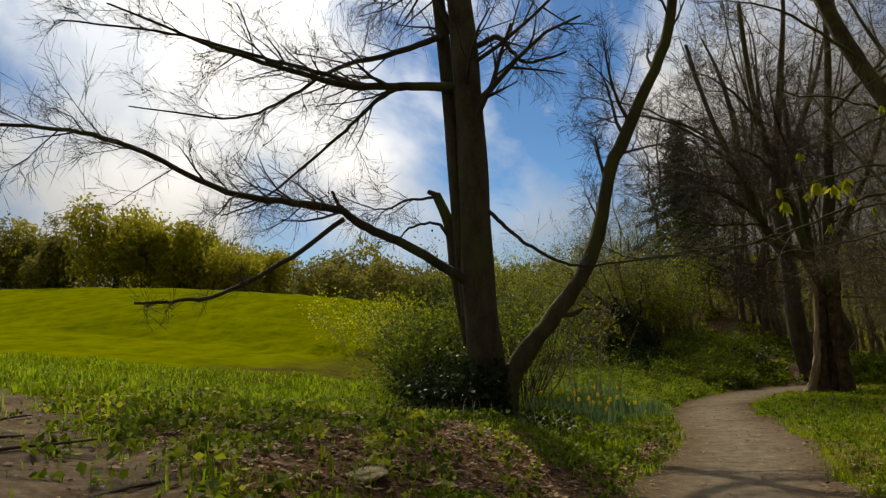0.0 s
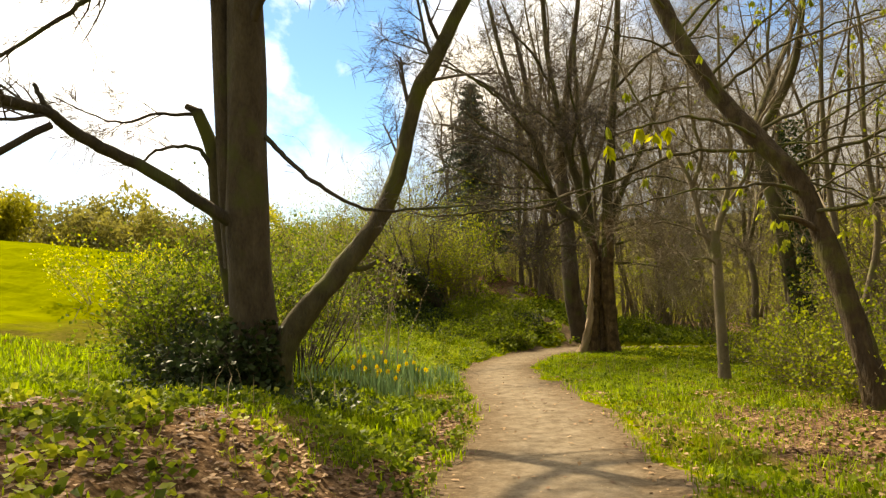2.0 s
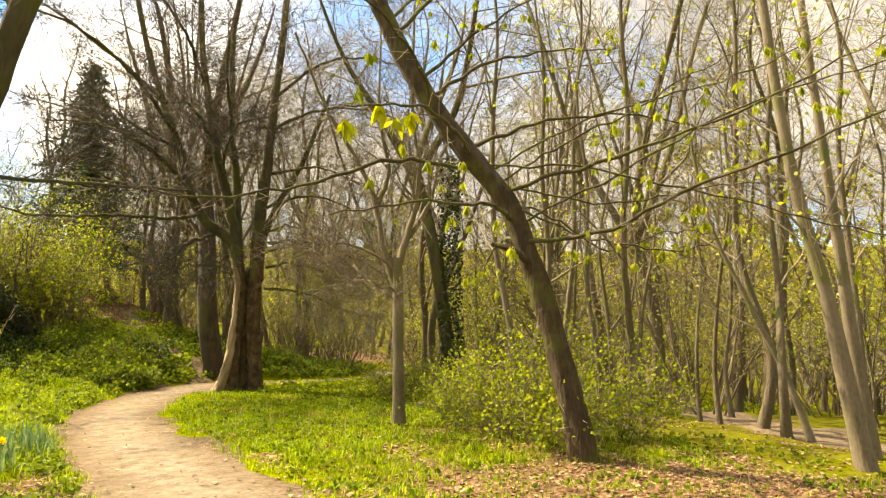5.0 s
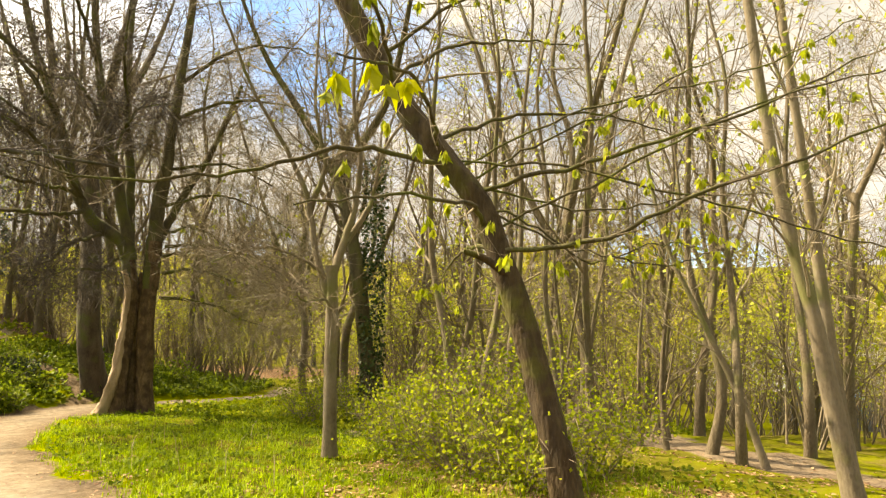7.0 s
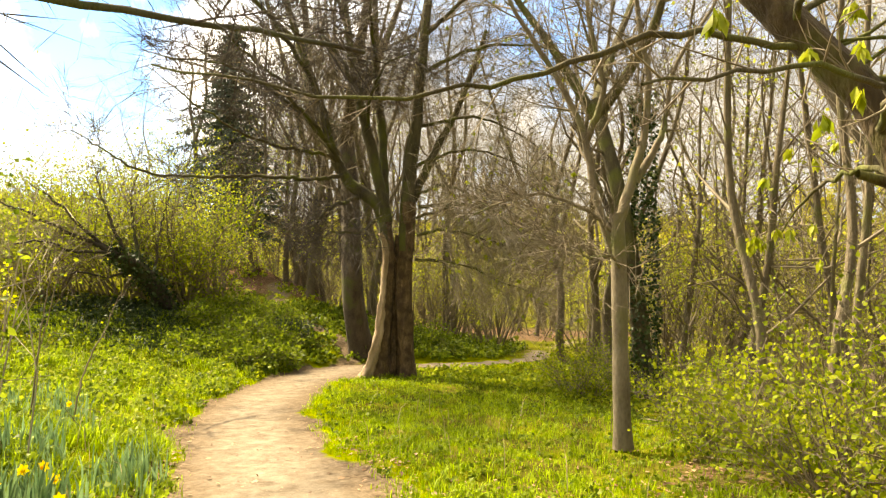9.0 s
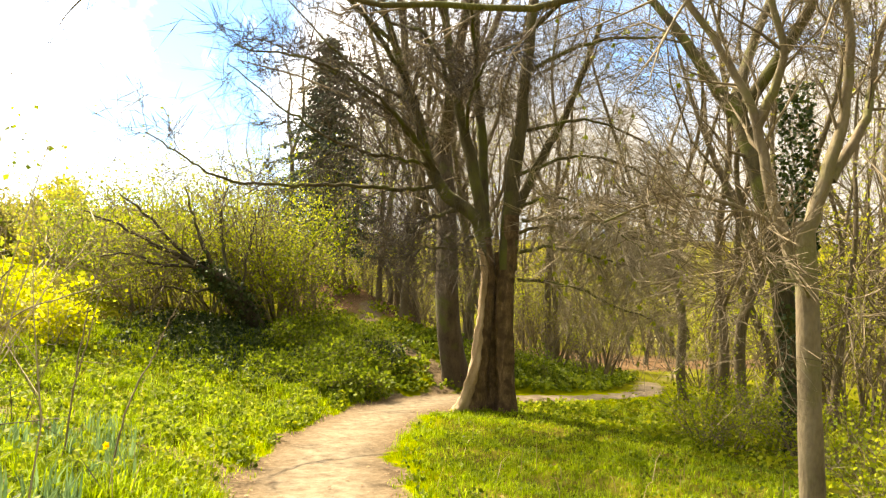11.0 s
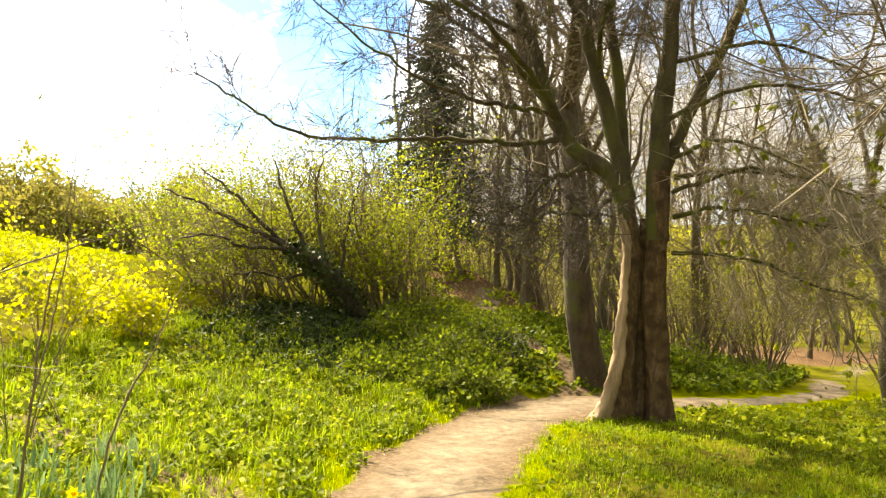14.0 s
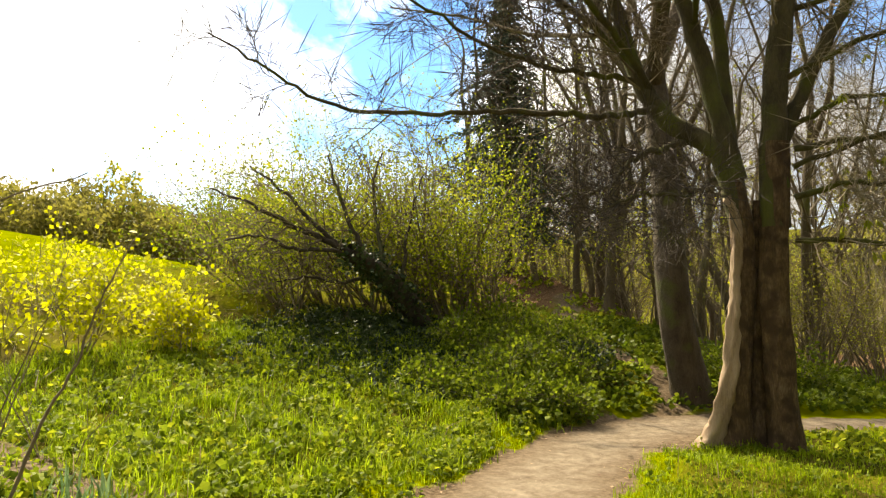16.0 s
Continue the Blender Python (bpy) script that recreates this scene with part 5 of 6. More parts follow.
def ivy_trunk():
    b = (8.05, 27.05, ground_at(8.05, 27.05) - 0.1)
    tree = thing("ivy_clad_tree", *b, "leaning dark trunk wrapped in ivy on the bank", "tree")
    w = Wood(640)
    line, radii = w.limb(rel([(8.1, 27.1, b[2] - 0.1), (7.85, 26.85, 0.85), (7.45, 26.5, 1.3), (6.95, 26.1, 1.75), (6.3, 25.7, 2.1)], b), 0.27, 0.17, 12, 0.08, 8, 0.2)
    w.build("trunk", BARK_DARK, tree)
    tw = Wood(641, 0.004)
    for k, (pts, r) in enumerate([
            ([(6.4, 25.75, 2.05), (5.8, 25.7, 2.35), (5.2, 25.65, 2.6), (4.5, 25.7, 2.95), (3.7, 25.8, 3.25)], 0.075),
            ([(6.3, 25.7, 2.1), (5.7, 25.75, 2.6), (5.0, 25.85, 3.3), (4.4, 25.9, 3.75)], 0.06),
            ([(6.8, 26.0, 1.85), (6.35, 26.0, 2.7), (6.1, 26.1, 3.4), (5.9, 26.2, 4.1)], 0.06),
            ([(6.6, 25.9, 1.95), (6.0, 25.5, 2.1), (5.3, 25.2, 2.1), (4.7, 25.0, 2.3), (4.1, 24.9, 2.2)], 0.05),
            ([(7.1, 26.2, 1.65), (7.0, 26.6, 2.6), (6.9, 26.9, 3.6), (7.1, 27.1, 4.4)], 0.055),
            ([(7.5, 26.6, 1.3), (7.6, 26.7, 2.3), (7.8, 27.0, 3.2), (8.1, 27.3, 4.0)], 0.045),
            ([(6.9, 26.1, 1.7), (6.3, 25.9, 1.5), (5.6, 25.7, 1.6), (5.0, 25.6, 1.5)], 0.04)]):
        w = Wood(642 + k)
        ln, rr = w.limb(rel(pts, b), r, 0.016, 8, 0.07, wobble=0.03)
        w.build("limb", BARK_DARK, tree)
        tw.sprout(ln, rr, 18, 1.25, (4, (5, 5, 3, 3), 0.5, 0.75, 0.2, 0.03), 0.2, 1.0, level=2)
    tw.build("fine_branchwork", TWIG, tree, smooth=False)
    leaves("young_leaves", around(tw.tips, 1, 0.06, np.random.RandomState(655)), 0.045, 656, LEAF_SPRING, tree, "fine yellow-green new leaves")
    r = np.random.RandomState(645)
    pick = r.randint(0, len(line), 2600)
    c = np.array([tuple(line[i]) for i in pick]) + r.normal(scale=0.15, size=(2600, 3))
    leaves("ivy", c, 0.08, 646, LEAF_IVY, tree, slim=0.5)


ivy_trunk()


def conifer(x, y, height, seed):
    z = ground_at(x, y)
    tree = thing("conifer", x, y, z, "tall dark spruce rising behind the bank", "tree")
    w = Wood(seed)
    rng = w.rng
    w.limb([Vector((0, 0, -0.2)), Vector((0.05, 0, height * 0.5)), Vector((0, 0, height))], 0.2, 0.02, 9, 0.05)
    w.build("trunk", BARK_DARK, tree)
    br, centres, aims = Wood(seed + 1), [], []
    for k in range(170):
        u = (k + rng.random()) / 170
        zz = height * (0.12 + 0.88 * u)
        a = k * 2.4 + rng.uniform(-0.3, 0.3)
        reach = (1 - u) ** 0.95 * 3.1 * rng.uniform(0.4, 1.2) + 0.2
        line = [Vector((math.cos(a) * reach * s, math.sin(a) * reach * s, zz + reach * (0.12 * s - 0.38 * s * s))) for s in (0, 0.35, 0.7, 1)]
        br.tube(line, [0.02, 0.015, 0.01, 0.004], 3)
        for j in range(int(24 + 50 * reach)):
            s = rng.random()
            p = line[0].lerp(line[3], s)
            centres.append((p.x + rng.gauss(0, 0.1), p.y + rng.gauss(0, 0.1), zz + reach * (0.12 * s - 0.38 * s * s) + rng.gauss(0, 0.03)))
            aims.append((math.cos(a), math.sin(a), -0.5))
    br.build("branchwork", TWIG_DARK, tree, smooth=False)
    leaves("needles", centres, 0.22, seed, NEEDLE, tree, aim=np.array(aims), slim=0.16)


conifer(12.2, 34.2, 9.8, 660)


def willow(x, y, height, width, seed, leaf=LEAF_WILLOW, label="rounded yellow-green willow across the field"):
    z = ground_at(x, y)
    tree = thing("willow", x, y, z, label, "tree", "far willows")
    w = Wood(seed)
    w.limb([Vector((0, 0, -0.3)), Vector((0.2, 0, height * 0.3)), Vector((0.1, 0.1, height * 0.7))], 0.3, 0.1, 8, 0.05)
    w.build("trunk", BARK_DARK, tree)
    r = np.random.RandomState(seed)
    lobes = [(r.uniform(-1, 1) * width * 0.6, r.uniform(-1, 1) * width * 0.6, height * r.uniform(0.35, 0.82), width * r.uniform(0.3, 0.5)) for _ in range(12)]
    c = []
    for lx, ly, lz, lr in lobes:
        q = r.normal(size=(900, 3))
        q /= np.linalg.norm(q, axis=1)[:, None]
        q = q * (lr * r.uniform(0.55, 1.05, (900, 1)))
        q[:, 2] -= np.abs(r.normal(scale=1.2, size=900))
        c.append(q + np.array([lx, ly, lz]))
    c = np.concatenate(c)
    c = c[c[:, 2] > 0.3]
    leaves("crown", c, 0.42, seed, leaf, tree, droop=0.9, slim=0.22)


for k, (x, y, h, wd) in enumerate([(-30, 60, 9.0, 4.8), (-24.5, 61, 7.0, 4.0), (-19, 62, 7.0, 4.4), (-12, 64, 6.0, 4.5), (-37, 63, 5.5, 3.5), (-4, 66, 7.0, 4.5), (4, 62, 6.5, 4.5), (-45, 70, 7.5, 5), (-20, 73, 9, 6), (-10, 74, 8.5, 6), (0, 73, 8.5, 6), (-33, 74, 8.5, 6), (9, 68, 8, 5.5), (-27, 70, 8, 5.5), (-54, 72, 7, 5)]):
    willow(x, y, h, wd, 700 + k, LEAF_WILLOW if k < 3 or k == 6 else LEAF_BUD, "rounded yellow-green willow across the field" if k < 3 or k == 6 else "rounded olive budding tree across the field")


# ---- undergrowth, grass and dead leaves ----
def sown(n, seed, x0, x1, y0, y1, chance):
    """Random ground places kept by chance(d, bare, litter, lush)."""
    r = np.random.RandomState(seed)
    x, y = r.uniform(x0, x1, n), r.uniform(y0, y1, n)
    z, bare, litter, lush = lay(x, y)
    d, near = beside(x, y)
    keep = r.uniform(size=n) < chance(x, y, d, bare, litter, lush, WAY[near, 1])
    return np.column_stack([x, y, z])[keep]


def blades(name, places, height, seed, mat, width=0.009, label="", spread=0.6, category="grass"):
    """Bent grass blades: a strip of two quads folded to a point."""
    r = np.random.RandomState(seed)
    n = len(places)
    a = r.uniform(0, 6.283, n)
    out = np.column_stack([np.cos(a), np.sin(a), np.zeros(n)])
    side = np.column_stack([-np.sin(a), np.cos(a), np.zeros(n)])
    h = (height * r.uniform(0.5, 1.3, n))[:, None]
    bend = r.uniform(0.1, 1.0, n)[:, None] * spread
    up = np.array([0, 0, 1.0])
    p0, p1, p2 = places - up * 0.01, places + up * h * 0.6 + out * h * bend * 0.5, places + up * h * (1 - 0.35 * bend) + out * h * bend * 1.6
    w = width * r.uniform(0.6, 1.4, n)[:, None]
    v = np.stack([p0 - side * w, p0 + side * w, p1 + side * w * 0.8, p1 - side * w * 0.8, p2], 1).reshape(-1, 3)
    k = np.arange(n)[:, None] * 5
    f = np.concatenate([k + np.array([0, 1, 2]), k + np.array([0, 2, 3]), k + np.array([3, 2, 4])], 1).reshape(-1, 3)
    me = mesh_from(name, v, f)
    me.materials.append(mat)
    return tagged(new(name, me), label, category, kind="stuff")


def rosettes(name, places, size, seed, mat, label, per=6, height=0.12, category="plants", slim=0.4):
    """Low leafy plants: several leaves held out from each place."""
    r = np.random.RandomState(seed)
    c = np.repeat(places, per, 0)
    h = np.repeat(r.uniform(0.2, 1.0, len(places)) * height, per)
    a = r.uniform(0, 6.283, len(c))
    c = c + np.column_stack([np.cos(a) * size * 0.4, np.sin(a) * size * 0.4, h * r.uniform(0.2, 1.0, len(c)) + 0.01])
    aim = np.column_stack([np.cos(a), np.sin(a), r.uniform(-0.2, 0.7, len(c))]) * 1.6
    v, f = leaf_arrays(c, size, r, aim=aim, slim=slim, jitter=0.45)
    me = mesh_from(name, v, f)
    me.materials.append(mat)
    return tagged(new(name, me), label, category, kind="stuff")


right_verge = lambda x, y, d, bare, litter, lush, wy: (d < -0.75) * (d > -6) * (wy < 24) * (1 - bare) * (1 - 0.8 * litter) * np.clip(1.25 - 0.16 * -d, 0.15, 1) * (0.45 + 0.55 * (waves(x, y, 1.4, 31) > -0.2))
left_verge = lambda x, y, d, bare, litter, lush, wy: (d > 0.7) * (d < 7) * (1 - bare) * (1 - 0.92 * litter) * np.clip(1.2 - 0.16 * d, 0.05, 1) * np.where(wy < 11, 0.3, 0.6) * (wy < 23)
blades("grass", sown(230000, 40, 2, 15, 3, 24, right_verge), 0.06, 41, GRASS, 0.0055, "short bright green grass on the sunny verge")
blades("grass", sown(260000, 42, -6, 9, 0, 26, left_verge), 0.075, 43, GRASS, 0.0055, "tufted green grass on the bank")
field = lambda x, y, d, bare, litter, lush, wy: (d > 4) * (1 - bare) * (wy < 14) * 0.8
blades("grass", sown(60000, 44, -14, 0, 6, 26, field), 0.12, 45, GRASS, 0.012, "field grass")
rosettes("weeds", sown(42000, 46, -6, 5, 0.5, 14, lambda x, y, d, bare, litter, lush, wy: (d > 0.9) * (d < 6) * (1 - bare) * (1 - 0.72 * litter) * np.clip(0.45 + 0.8 * waves(x, y, 1.5, 34), 0, 1)), 0.055, 47, LEAF_GREEN, "low nettles and ivy-leaved weeds covering the bank", 7, 0.09)
rosettes("weeds", sown(12000, 48, 1, 10, 13, 28, lambda x, y, d, bare, litter, lush, wy: (d > 0.8) * (d < 7) * (1 - bare) * 0.6 * (waves(x, y, 1.6, 33) > 0.05)), 0.06, 49, LEAF_GREEN, "fresh green weeds on the bank by the bend", 7, 0.2)
rosettes("weeds", sown(7000, 50, 3, 15, 4, 24, lambda x, y, d, bare, litter, lush, wy: (d < -1.0) * (d > -7) * (1 - bare) * (1 - 0.4 * litter) * 0.7), 0.05, 51, LEAF_GREEN, "small broad-leaved weeds among the verge grass", 6, 0.08)
rosettes("undergrowth", sown(9000, 52, 9, 24, 22, 32, lambda x, y, d, bare, litter, lush, wy: (d > 0.9) * (d < 5.5) * (1 - bare) * 0.8), 0.12, 53, LEAF_GREEN, "bright leafy undergrowth along the foot of the wood", 6, 0.3)
rosettes("undergrowth", sown(1800, 86, 9, 18, 26, 36, lambda x, y, d, bare, litter, lush, wy: np.clip(0.2 + waves(x, y, 2.2, 40), 0, 1) * (d > 2)), 0.11, 87, LEAF_NETTLE, "scattered green plants on the leafy floor of the wood", 6, 0.25)
rosettes("undergrowth", sown(6000, 64, 12.5, 26, 10, 24, lambda x, y, d, bare, litter, lush, wy: (d < -1.2) * (1 - bare) * 0.6), 0.09, 65, LEAF_NETTLE, "low leafy growth under the trees inside the bend", 5, 0.18)
rosettes("ivy_cover", sown(3600, 54, -0.6, 2.2, 8.2, 11.2, lambda x, y, d, bare, litter, lush, wy: (d > 0.9) * np.exp(-((x - 0.7) ** 2 + (y - 9.9) ** 2) / 0.9)), 0.06, 55, LEAF_IVY, "dark ivy round the foot of the forked tree", 5, 0.12, "ivy", 0.5)
rosettes("weeds", sown(2600, 66, -5, 0.9, 3.5, 10.5, lambda x, y, d, bare, litter, lush, wy: (d > 1.0) * (d < 6) * (1 - bare) * np.clip(0.15 + 0.9 * waves(x, y, 0.9, 36), 0, 1)), 0.055, 67, LEAF_SPRING, "bright-leaved weeds scattered over the bank", 6, 0.13, slim=0.45)
rosettes("weeds", sown(2600, 68, 2.5, 9.5, 15.5, 23.5, lambda x, y, d, bare, litter, lush, wy: (d > 0.9) * (d < 6) * (1 - bare) * np.clip(0.4 + 0.9 * waves(x, y, 1.3, 37), 0, 1)), 0.065, 69, LEAF_NETTLE, "fresh green nettles standing in the bank grass", 8, 0.26, slim=0.36)
rosettes("ivy_cover", sown(9000, 70, 4.2, 9.2, 22.6, 28, lambda x, y, d, bare, litter, lush, wy: (d > 0.9) * (1 - bare) * np.exp(-((x - 6.9) / 1.5) ** 2 - ((y - 25.3) / 1.9) ** 2)), 0.075, 71, LEAF_IVY, "dark ivy spread over the shady bank under the leaning trunk", 6, 0.16, "ivy", 0.5)


def tufts(n, seed, x0, x1, y0, y1, chance, per=34, wide=0.11):
    """Places for grass crowded into tussocks."""
    r = np.random.RandomState(seed + 1)
    c = np.repeat(sown(n, seed, x0, x1, y0, y1, chance), per, 0)
    x, y = c[:, 0] + r.normal(scale=wide, size=len(c)), c[:, 1] + r.normal(scale=wide, size=len(c))
    return np.column_stack([x, y, lay(x, y)[0]])


blades("grass_tussocks", tufts(1500, 72, 0.5, 9.5, 13, 26, lambda x, y, d, bare, litter, lush, wy: (d > 1.0) * (d < 7) * (1 - bare) * 0.9), 0.2, 74, GRASS, 0.006, "longer grass in uneven tussocks on the bank", 0.8)
blades("grass_tussocks", tufts(1900, 75, 3, 18, 4, 24, lambda x, y, d, bare, litter, lush, wy: (d < -0.95) * (d > -6) * (1 - bare) * (1 - 0.9 * litter) * (waves(x, y, 1.1, 38) > -0.1)), 0.12, 77, GRASS, 0.006, "uneven tussocks of bright verge grass", 0.8)
blades("grass_tussocks", tufts(700, 78, -5, 4.5, 3, 13, lambda x, y, d, bare, litter, lush, wy: (d > 0.85) * (d < 6) * (1 - bare) * (1 - 0.9 * litter)), 0.13, 80, GRASS, 0.006, "mossy grass tussocks on the bank", 0.8)
rosettes("weeds", sown(5000, 82, 2.5, 10, 17, 25.5, lambda x, y, d, bare, litter, lush, wy: (d > 0.9) * (d < 6) * (1 - bare) * np.clip(0.1 + 1.2 * waves(x, y, 1.1, 39), 0, 1)), 0.075, 83, LEAF_GREEN, "broad-leaved green weeds in patches on the bank", 7, 0.22, slim=0.42)
dead = sown(120000, 56, -5, 14, 0, 16, lambda x, y, d, bare, litter, lush, wy: np.clip(litter * 0.95 + 0.03 * (np.abs(d) < 3), 0, 1))
dead = np.concatenate([dead, sown(12000, 84, 9, 19, 27, 38, lambda x, y, d, bare, litter, lush, wy: litter * 0.9)])
v, f = leaf_arrays(dead + np.array([0, 0, 0.012]), 0.054, np.random.RandomState(57), flat=0.85, slim=0.34, jitter=0.5)
me = mesh_from("leaf_litter", v, f)
me.materials.append(LITTER)
tagged(new("leaf_litter", me), "fallen brown and tan leaves lying on the earth", "leaves", kind="stuff")
blades("short_grass", sown(150000, 60, -6, 4.5, 0, 14, lambda x, y, d, bare, litter, lush, wy: (d > 0.75) * (d < 8) * (1 - bare) * (1 - 0.95 * litter) * (0.35 + 0.65 * (waves(x, y, 1.2, 35) > -0.1))), 0.05, 61, GRASS, 0.006, "short mossy grass over the bank", 0.6)
crumbs = sown(20000, 62, -8, 12, 0, 23, lambda x, y, d, bare, litter, lush, wy: bare * np.where(np.abs(d) < 0.7, 0.06, np.where(np.abs(d) < 1.2, 0.6, 0.35)))
v, f = leaf_arrays(crumbs + np.array([0, 0, 0.008]), 0.04, np.random.RandomState(63), flat=0.9, slim=0.3, jitter=0.6)
me = mesh_from("leaf_crumbs", v, f)
me.materials.append(LITTER)
tagged(new("leaf_crumbs", me), "scraps of brown leaf trodden into the path", "leaves", kind="stuff")
blades("dry_stems", sown(900, 58, -4, 10, 6, 26, lambda x, y, d, bare, litter, lush, wy: (np.abs(d) > 1.2) * (np.abs(d) < 6) * 0.5), 0.4, 59, STRAW, 0.004, "dry pale stems standing in the weeds", 0.6, "stems")


# ---- daffodils ----
def daffodil_clump(x, y, seed, flowers, size=0.34):
    rng = random.Random(seed)
    z = ground_at(x, y)
    ob = thing("daffodil_clump", x, y, z - 0.02, "clump of daffodils with blue-green strap leaves" + (" and yellow flowers" if flowers else ""), "daffodils", "daffodils on the bank")
    n = 26
    a = np.array([rng.uniform(0, 6.283) for _ in range(n)])
    s = np.array([rng.random() ** 0.5 * 0.24 for _ in range(n)])
    size *= rng.uniform(0.75, 1.15)
    bl = blades("strap_leaves", np.column_stack([np.cos(a) * s, np.sin(a) * s, np.zeros(n)]), size, seed, DAFF_LEAF, 0.012, "", 0.25)
    for key in ("category", "kind"):
        del bl[key]
    bl.parent = ob
    for k in range(flowers):
        top = Vector((rng.uniform(-0.2, 0.2), rng.uniform(-0.2, 0.2), size * rng.uniform(0.95, 1.2)))
        w = Wood(seed * 7 + k)
        w.tube([Vector((top.x * 0.4, top.y * 0.4, 0)), Vector((top.x * 0.8, top.y * 0.8, top.z * 0.7)), top], [0.004, 0.0035, 0.003], 4)
        stalk = w.build("stalk", DAFF_LEAF, ob)
        face = Vector((rng.uniform(-1, 1), -0.9, rng.uniform(-0.2, 0.3))).normalized()
        u = face.orthogonal().normalized()
        ring = []
        for j in range(6):
            q = u.copy()
            q.rotate(Matrix.Rotation(j * 1.0472, 3, face))
            ring.append(q)
        verts, faces = [], []
        for q in ring:
            t = face.cross(q)
            i = len(verts)
            verts += [tuple(top), tuple(top + q * 0.026 + t * 0.014 + face * 0.004), tuple(top + q * 0.046), tuple(top + q * 0.026 - t * 0.014 + face * 0.004)]
            faces += [(i, i + 1, i + 2, i + 3)]
        me = mesh_from("petals", verts, faces)
        me.materials.append(PETAL)
        new("petals", me).parent = stalk
        cup = Wood(seed * 9 + k)
        cup.tube([top, top + face * 0.014, top + face * 0.03], [0.008, 0.01, 0.015], 7)
        cup.build("trumpet", TRUMPET, stalk)
    return ob


rng = random.Random(77)
for k in range(64):
    u, off = rng.random(), rng.uniform(-0.9, 0.9)
    x, y = (1.9 + 2.2 * u + off * 0.6, 11.0 + 3.6 * u - off * 0.5) if k < 48 else (rng.uniform(2.7, 4.3), rng.uniform(15.6, 17.6))
    daffodil_clump(x, y, 800 + k, (k == 50) if k >= 48 else int(u < 0.62 and k % 3 > 0))


# ---- the yard down the slope ----
def block(name, x, y, z, sx, sy, sz, mat, parent=None, turn=0, bevel=0.03):
    bm = bmesh.new()
    bmesh.ops.create_cube(bm, size=1, matrix=pose(0, 0, sz / 2, 0, 0, 0) @ Matrix.Diagonal((sx, sy, sz, 1)))
    bmesh.ops.bevel(bm, geom=bm.edges[:], offset=bevel, segments=1, affect="EDGES")
    me = bpy.data.meshes.new(name)
    bm.to_mesh(me)
    bm.free()
    me.materials.append(mat)
    ob = new(name, me)
    ob.matrix_basis = pose(x, y, z, 0, 0, turn)
    ob.parent = parent
    return ob


WHITE_PAINT = material("white_paint", [(0.6, 0.6, 0.57), (0.75, 0.75, 0.72), (0.82, 0.82, 0.8)], 1.2, 0.6, 0.1, 20)
DARK_GLASS = material("dark_glass", [(0.03, 0.035, 0.04), (0.05, 0.055, 0.06)], 2, 0.15, 0.0, 10, gloss=0.6)
FELT = material("grey_felt", [(0.1, 0.1, 0.1), (0.18, 0.18, 0.18)], 3, 0.9, 0.3, 30)
TEAL = material("teal_sheet", [(0.02, 0.3, 0.26), (0.04, 0.45, 0.38)], 2, 0.5, 0.3, 12)
BLUE = material("blue_sheet", [(0.02, 0.18, 0.5), (0.04, 0.3, 0.7)], 2, 0.5, 0.3, 12)
SLATE = material("slate_board", [(0.07, 0.08, 0.11), (0.13, 0.14, 0.18)], 2, 0.8, 0.3, 20)


def cabin(x, y, length, turn, label):
    ob = thing("cabin", x, y, ground_at(x, y), label, "building", "yard buildings")
    ob.rotation_euler[2] = radians(turn)
    block("wall", 0, 0, 0, length, 2.6, 2.4, WHITE_PAINT, ob)
    block("roof", 0, 0, 2.4, length + 0.3, 2.9, 0.14, FELT, ob)
    for k in range(int(length / 1.3)):
        w = block("window", -length / 2 + 0.8 + 1.25 * k, -1.32, 1.1, 0.8, 0.06, 0.8, WHITE_PAINT, ob, bevel=0.01)
        block("pane", 0, -0.03, 0.06, 0.66, 0.03, 0.66, DARK_GLASS, w, bevel=0.005)


def draped_sheet(x, y, width, height, mat, label, seed):
    """A tarpaulin hung over a low stack, with sagging folds."""
    r = np.random.RandomState(seed)
    n = 15
    u, v = np.meshgrid(np.linspace(-1, 1, n), np.linspace(-1, 1, n))
    top = height * (1 - 0.85 * np.clip(np.maximum(np.abs(u), np.abs(v)) - 0.55, 0, 1) / 0.45) + r.uniform(-0.05, 0.05, u.shape)
    verts = np.column_stack([(u * width).ravel(), (v * width * 0.6).ravel(), top.ravel()])
    k = (np.arange(n - 1)[:, None] * n + np.arange(n - 1)).ravel()
    me = mesh_from("tarpaulin", verts, np.column_stack([k, k + 1, k + n + 1, k + n]), True)
    me.materials.append(mat)
    ob = new("tarpaulin", me)
    ob.location = (x, y, ground_at(x, y))
    tagged(ob, label, "tarpaulin", "yard tarpaulins")


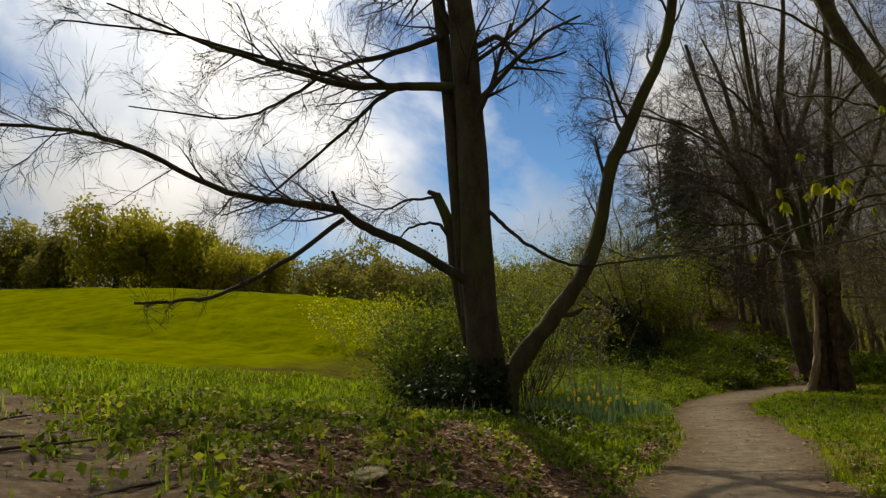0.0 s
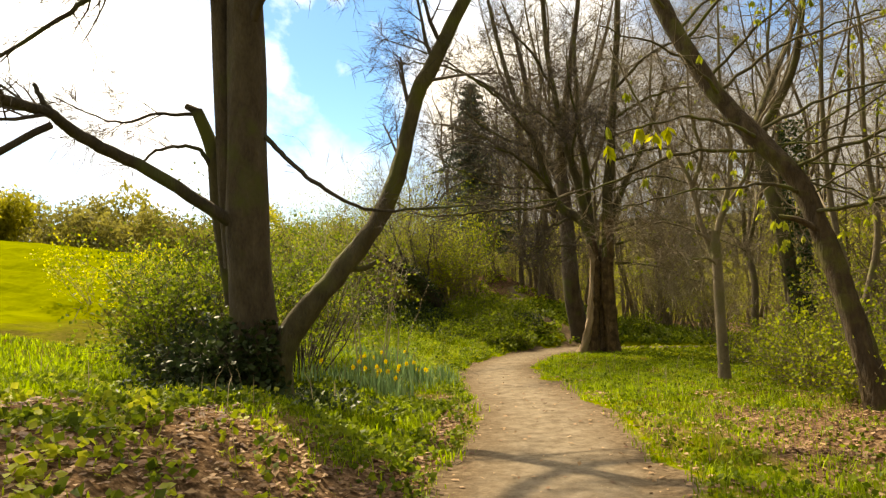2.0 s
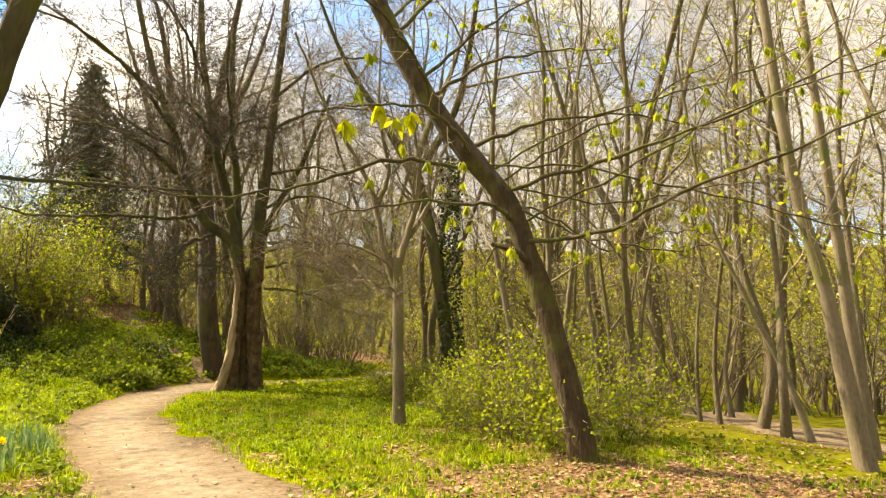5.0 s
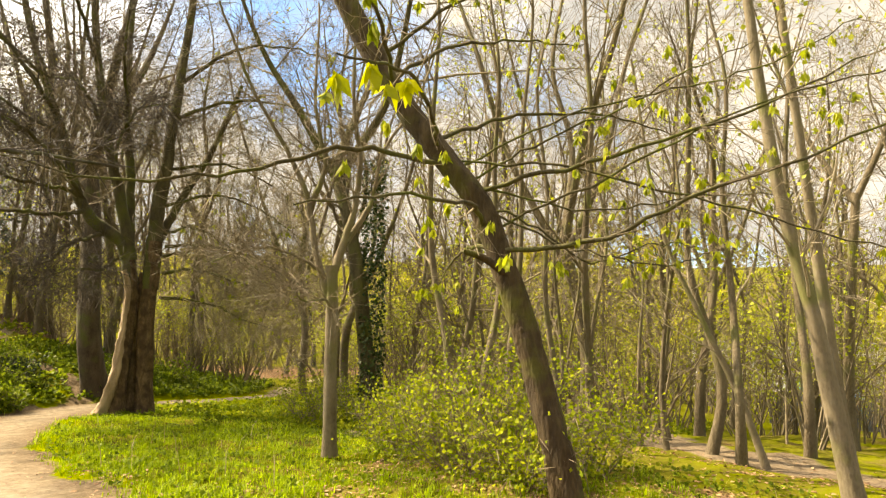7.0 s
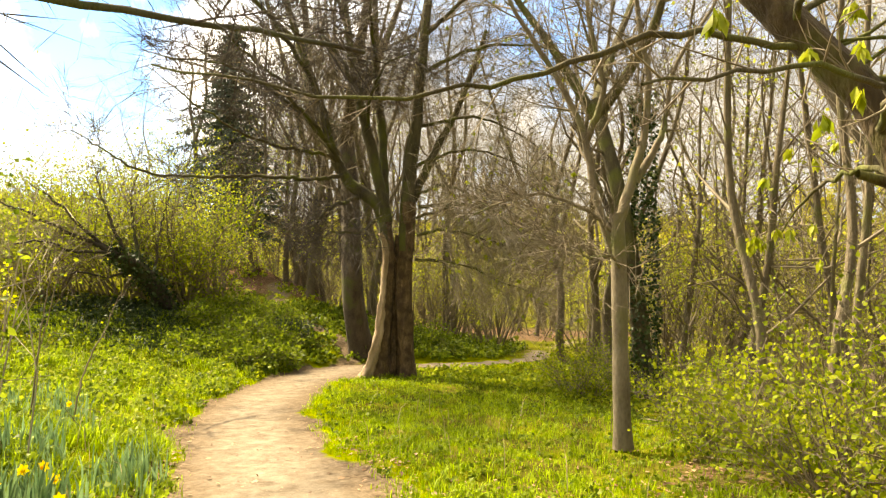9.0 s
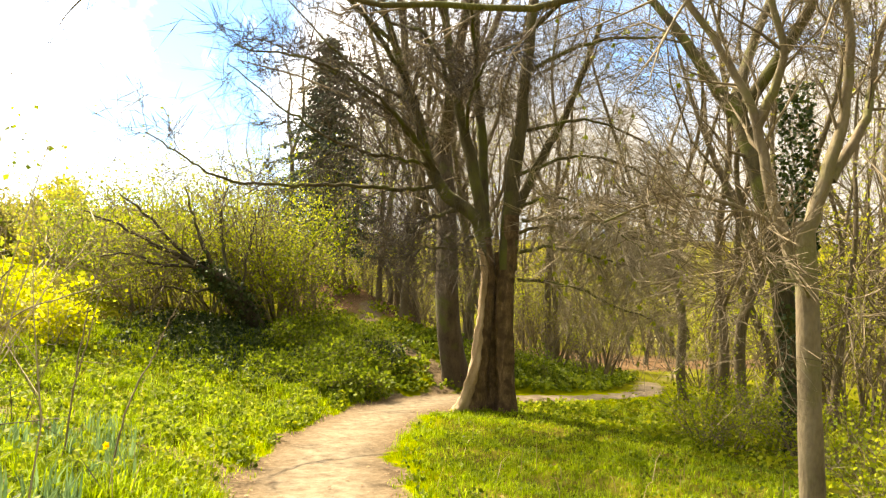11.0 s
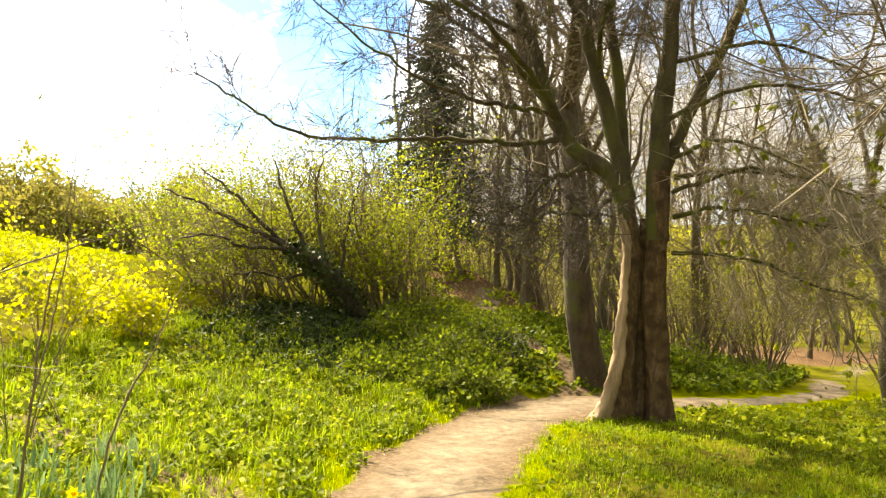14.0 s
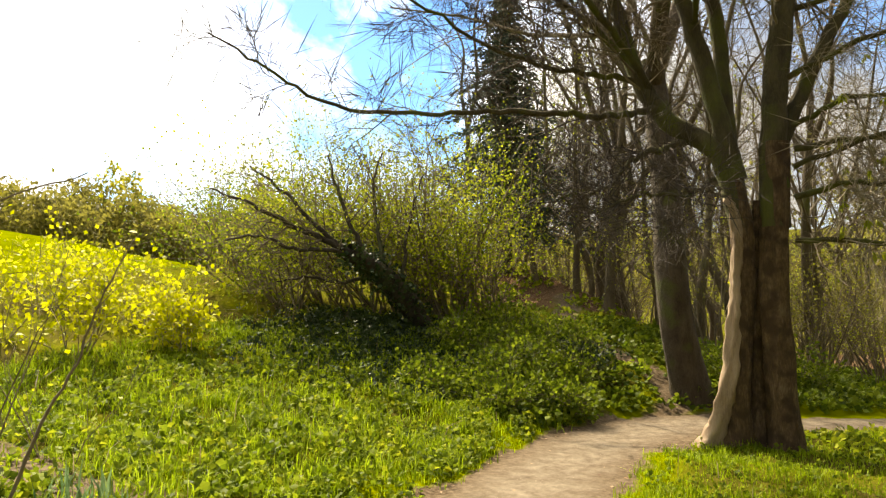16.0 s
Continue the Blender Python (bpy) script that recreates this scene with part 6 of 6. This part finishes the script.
cabin(41.5, 11.5, 5.5, -68, "white flat-roofed cabin with a row of windows")
cabin(43.5, 5.5, 4.0, -75, "small white flat-roofed cabin down the slope")
draped_sheet(37.0, 8.4, 0.8, 1.3, TEAL, "teal tarpaulin draped over a low stack", 901)
draped_sheet(34.5, 6.6, 0.9, 1.1, BLUE, "bright blue tarpaulin draped over a low stack", 902)
draped_sheet(39.0, 9.6, 0.7, 1.5, WHITE_PAINT, "white sheet draped over a low stack", 903)
fence = thing("board_fence", 30.5, 5.5, ground_at(30.5, 5.5), "low slate-grey board fence round the yard", "fence")
fence.rotation_euler[2] = radians(-72)
for k in range(14):
    block("board", -3.5 + 0.5 * k, 0, 0, 0.46, 0.04, 1.1 + 0.04 * (k % 3), SLATE, fence, bevel=0.008)
for k in range(5):
    block("post", -3.6 + 1.75 * k, 0.08, 0, 0.1, 0.1, 1.25, SLATE, fence, bevel=0.01)


# ---- odds on the bank ----
def rock(x, y, size, seed):
    bm = bmesh.new()
    bmesh.ops.create_icosphere(bm, subdivisions=3, radius=1)
    for v in bm.verts:
        n = noise.noise(v.co * 1.3 + Vector((seed, 0, 0))) * 0.35 + noise.noise(v.co * 4 + Vector((0, seed, 0))) * 0.08
        v.co = Vector((v.co.x * size * 1.5, v.co.y * size, v.co.z * size * 0.35)) * (1 + n)
    me = bpy.data.meshes.new("rock")
    bm.to_mesh(me)
    bm.free()
    me.materials.append(STONE)
    ob = new("rock", me)
    ob.location = (x, y, ground_at(x, y) + size * 0.15)
    ob.rotation_euler[2] = seed
    tagged(ob, "pale mossy stone half sunk in the leaves", "stone", "stones on the bank")


rock(-0.35, 4.6, 0.12, 1)
rock(0.15, 5.2, 0.09, 2)


def fallen_stick(x, y, length, turn, seed, r=0.013):
    z = ground_at(x, y)
    w = Wood(seed)
    w.limb([Vector((-length / 2, 0, r)), Vector((-length / 6, 0.03 * length, r * 1.6)), Vector((length / 5, -0.02 * length, r * 1.4)), Vector((length / 2, 0.04 * length, r))], r, r * 0.5, 7, 0.1)
    ob = w.build("fallen_stick", BARK_DARK)
    ob.matrix_basis = pose(x, y, z, 0, 0, turn)
    tagged(ob, "dark fallen stick lying on bare earth", "stick", "fallen sticks")


for k, (x, y, ln, t) in enumerate([(-2.3, 4.1, 0.7, 40), (-1.4, 3.6, 0.6, 60), (-2.9, 4.5, 0.5, 10), (-3.4, 5.6, 0.4, 80)]):
    fallen_stick(x, y, ln, t, 950 + k)
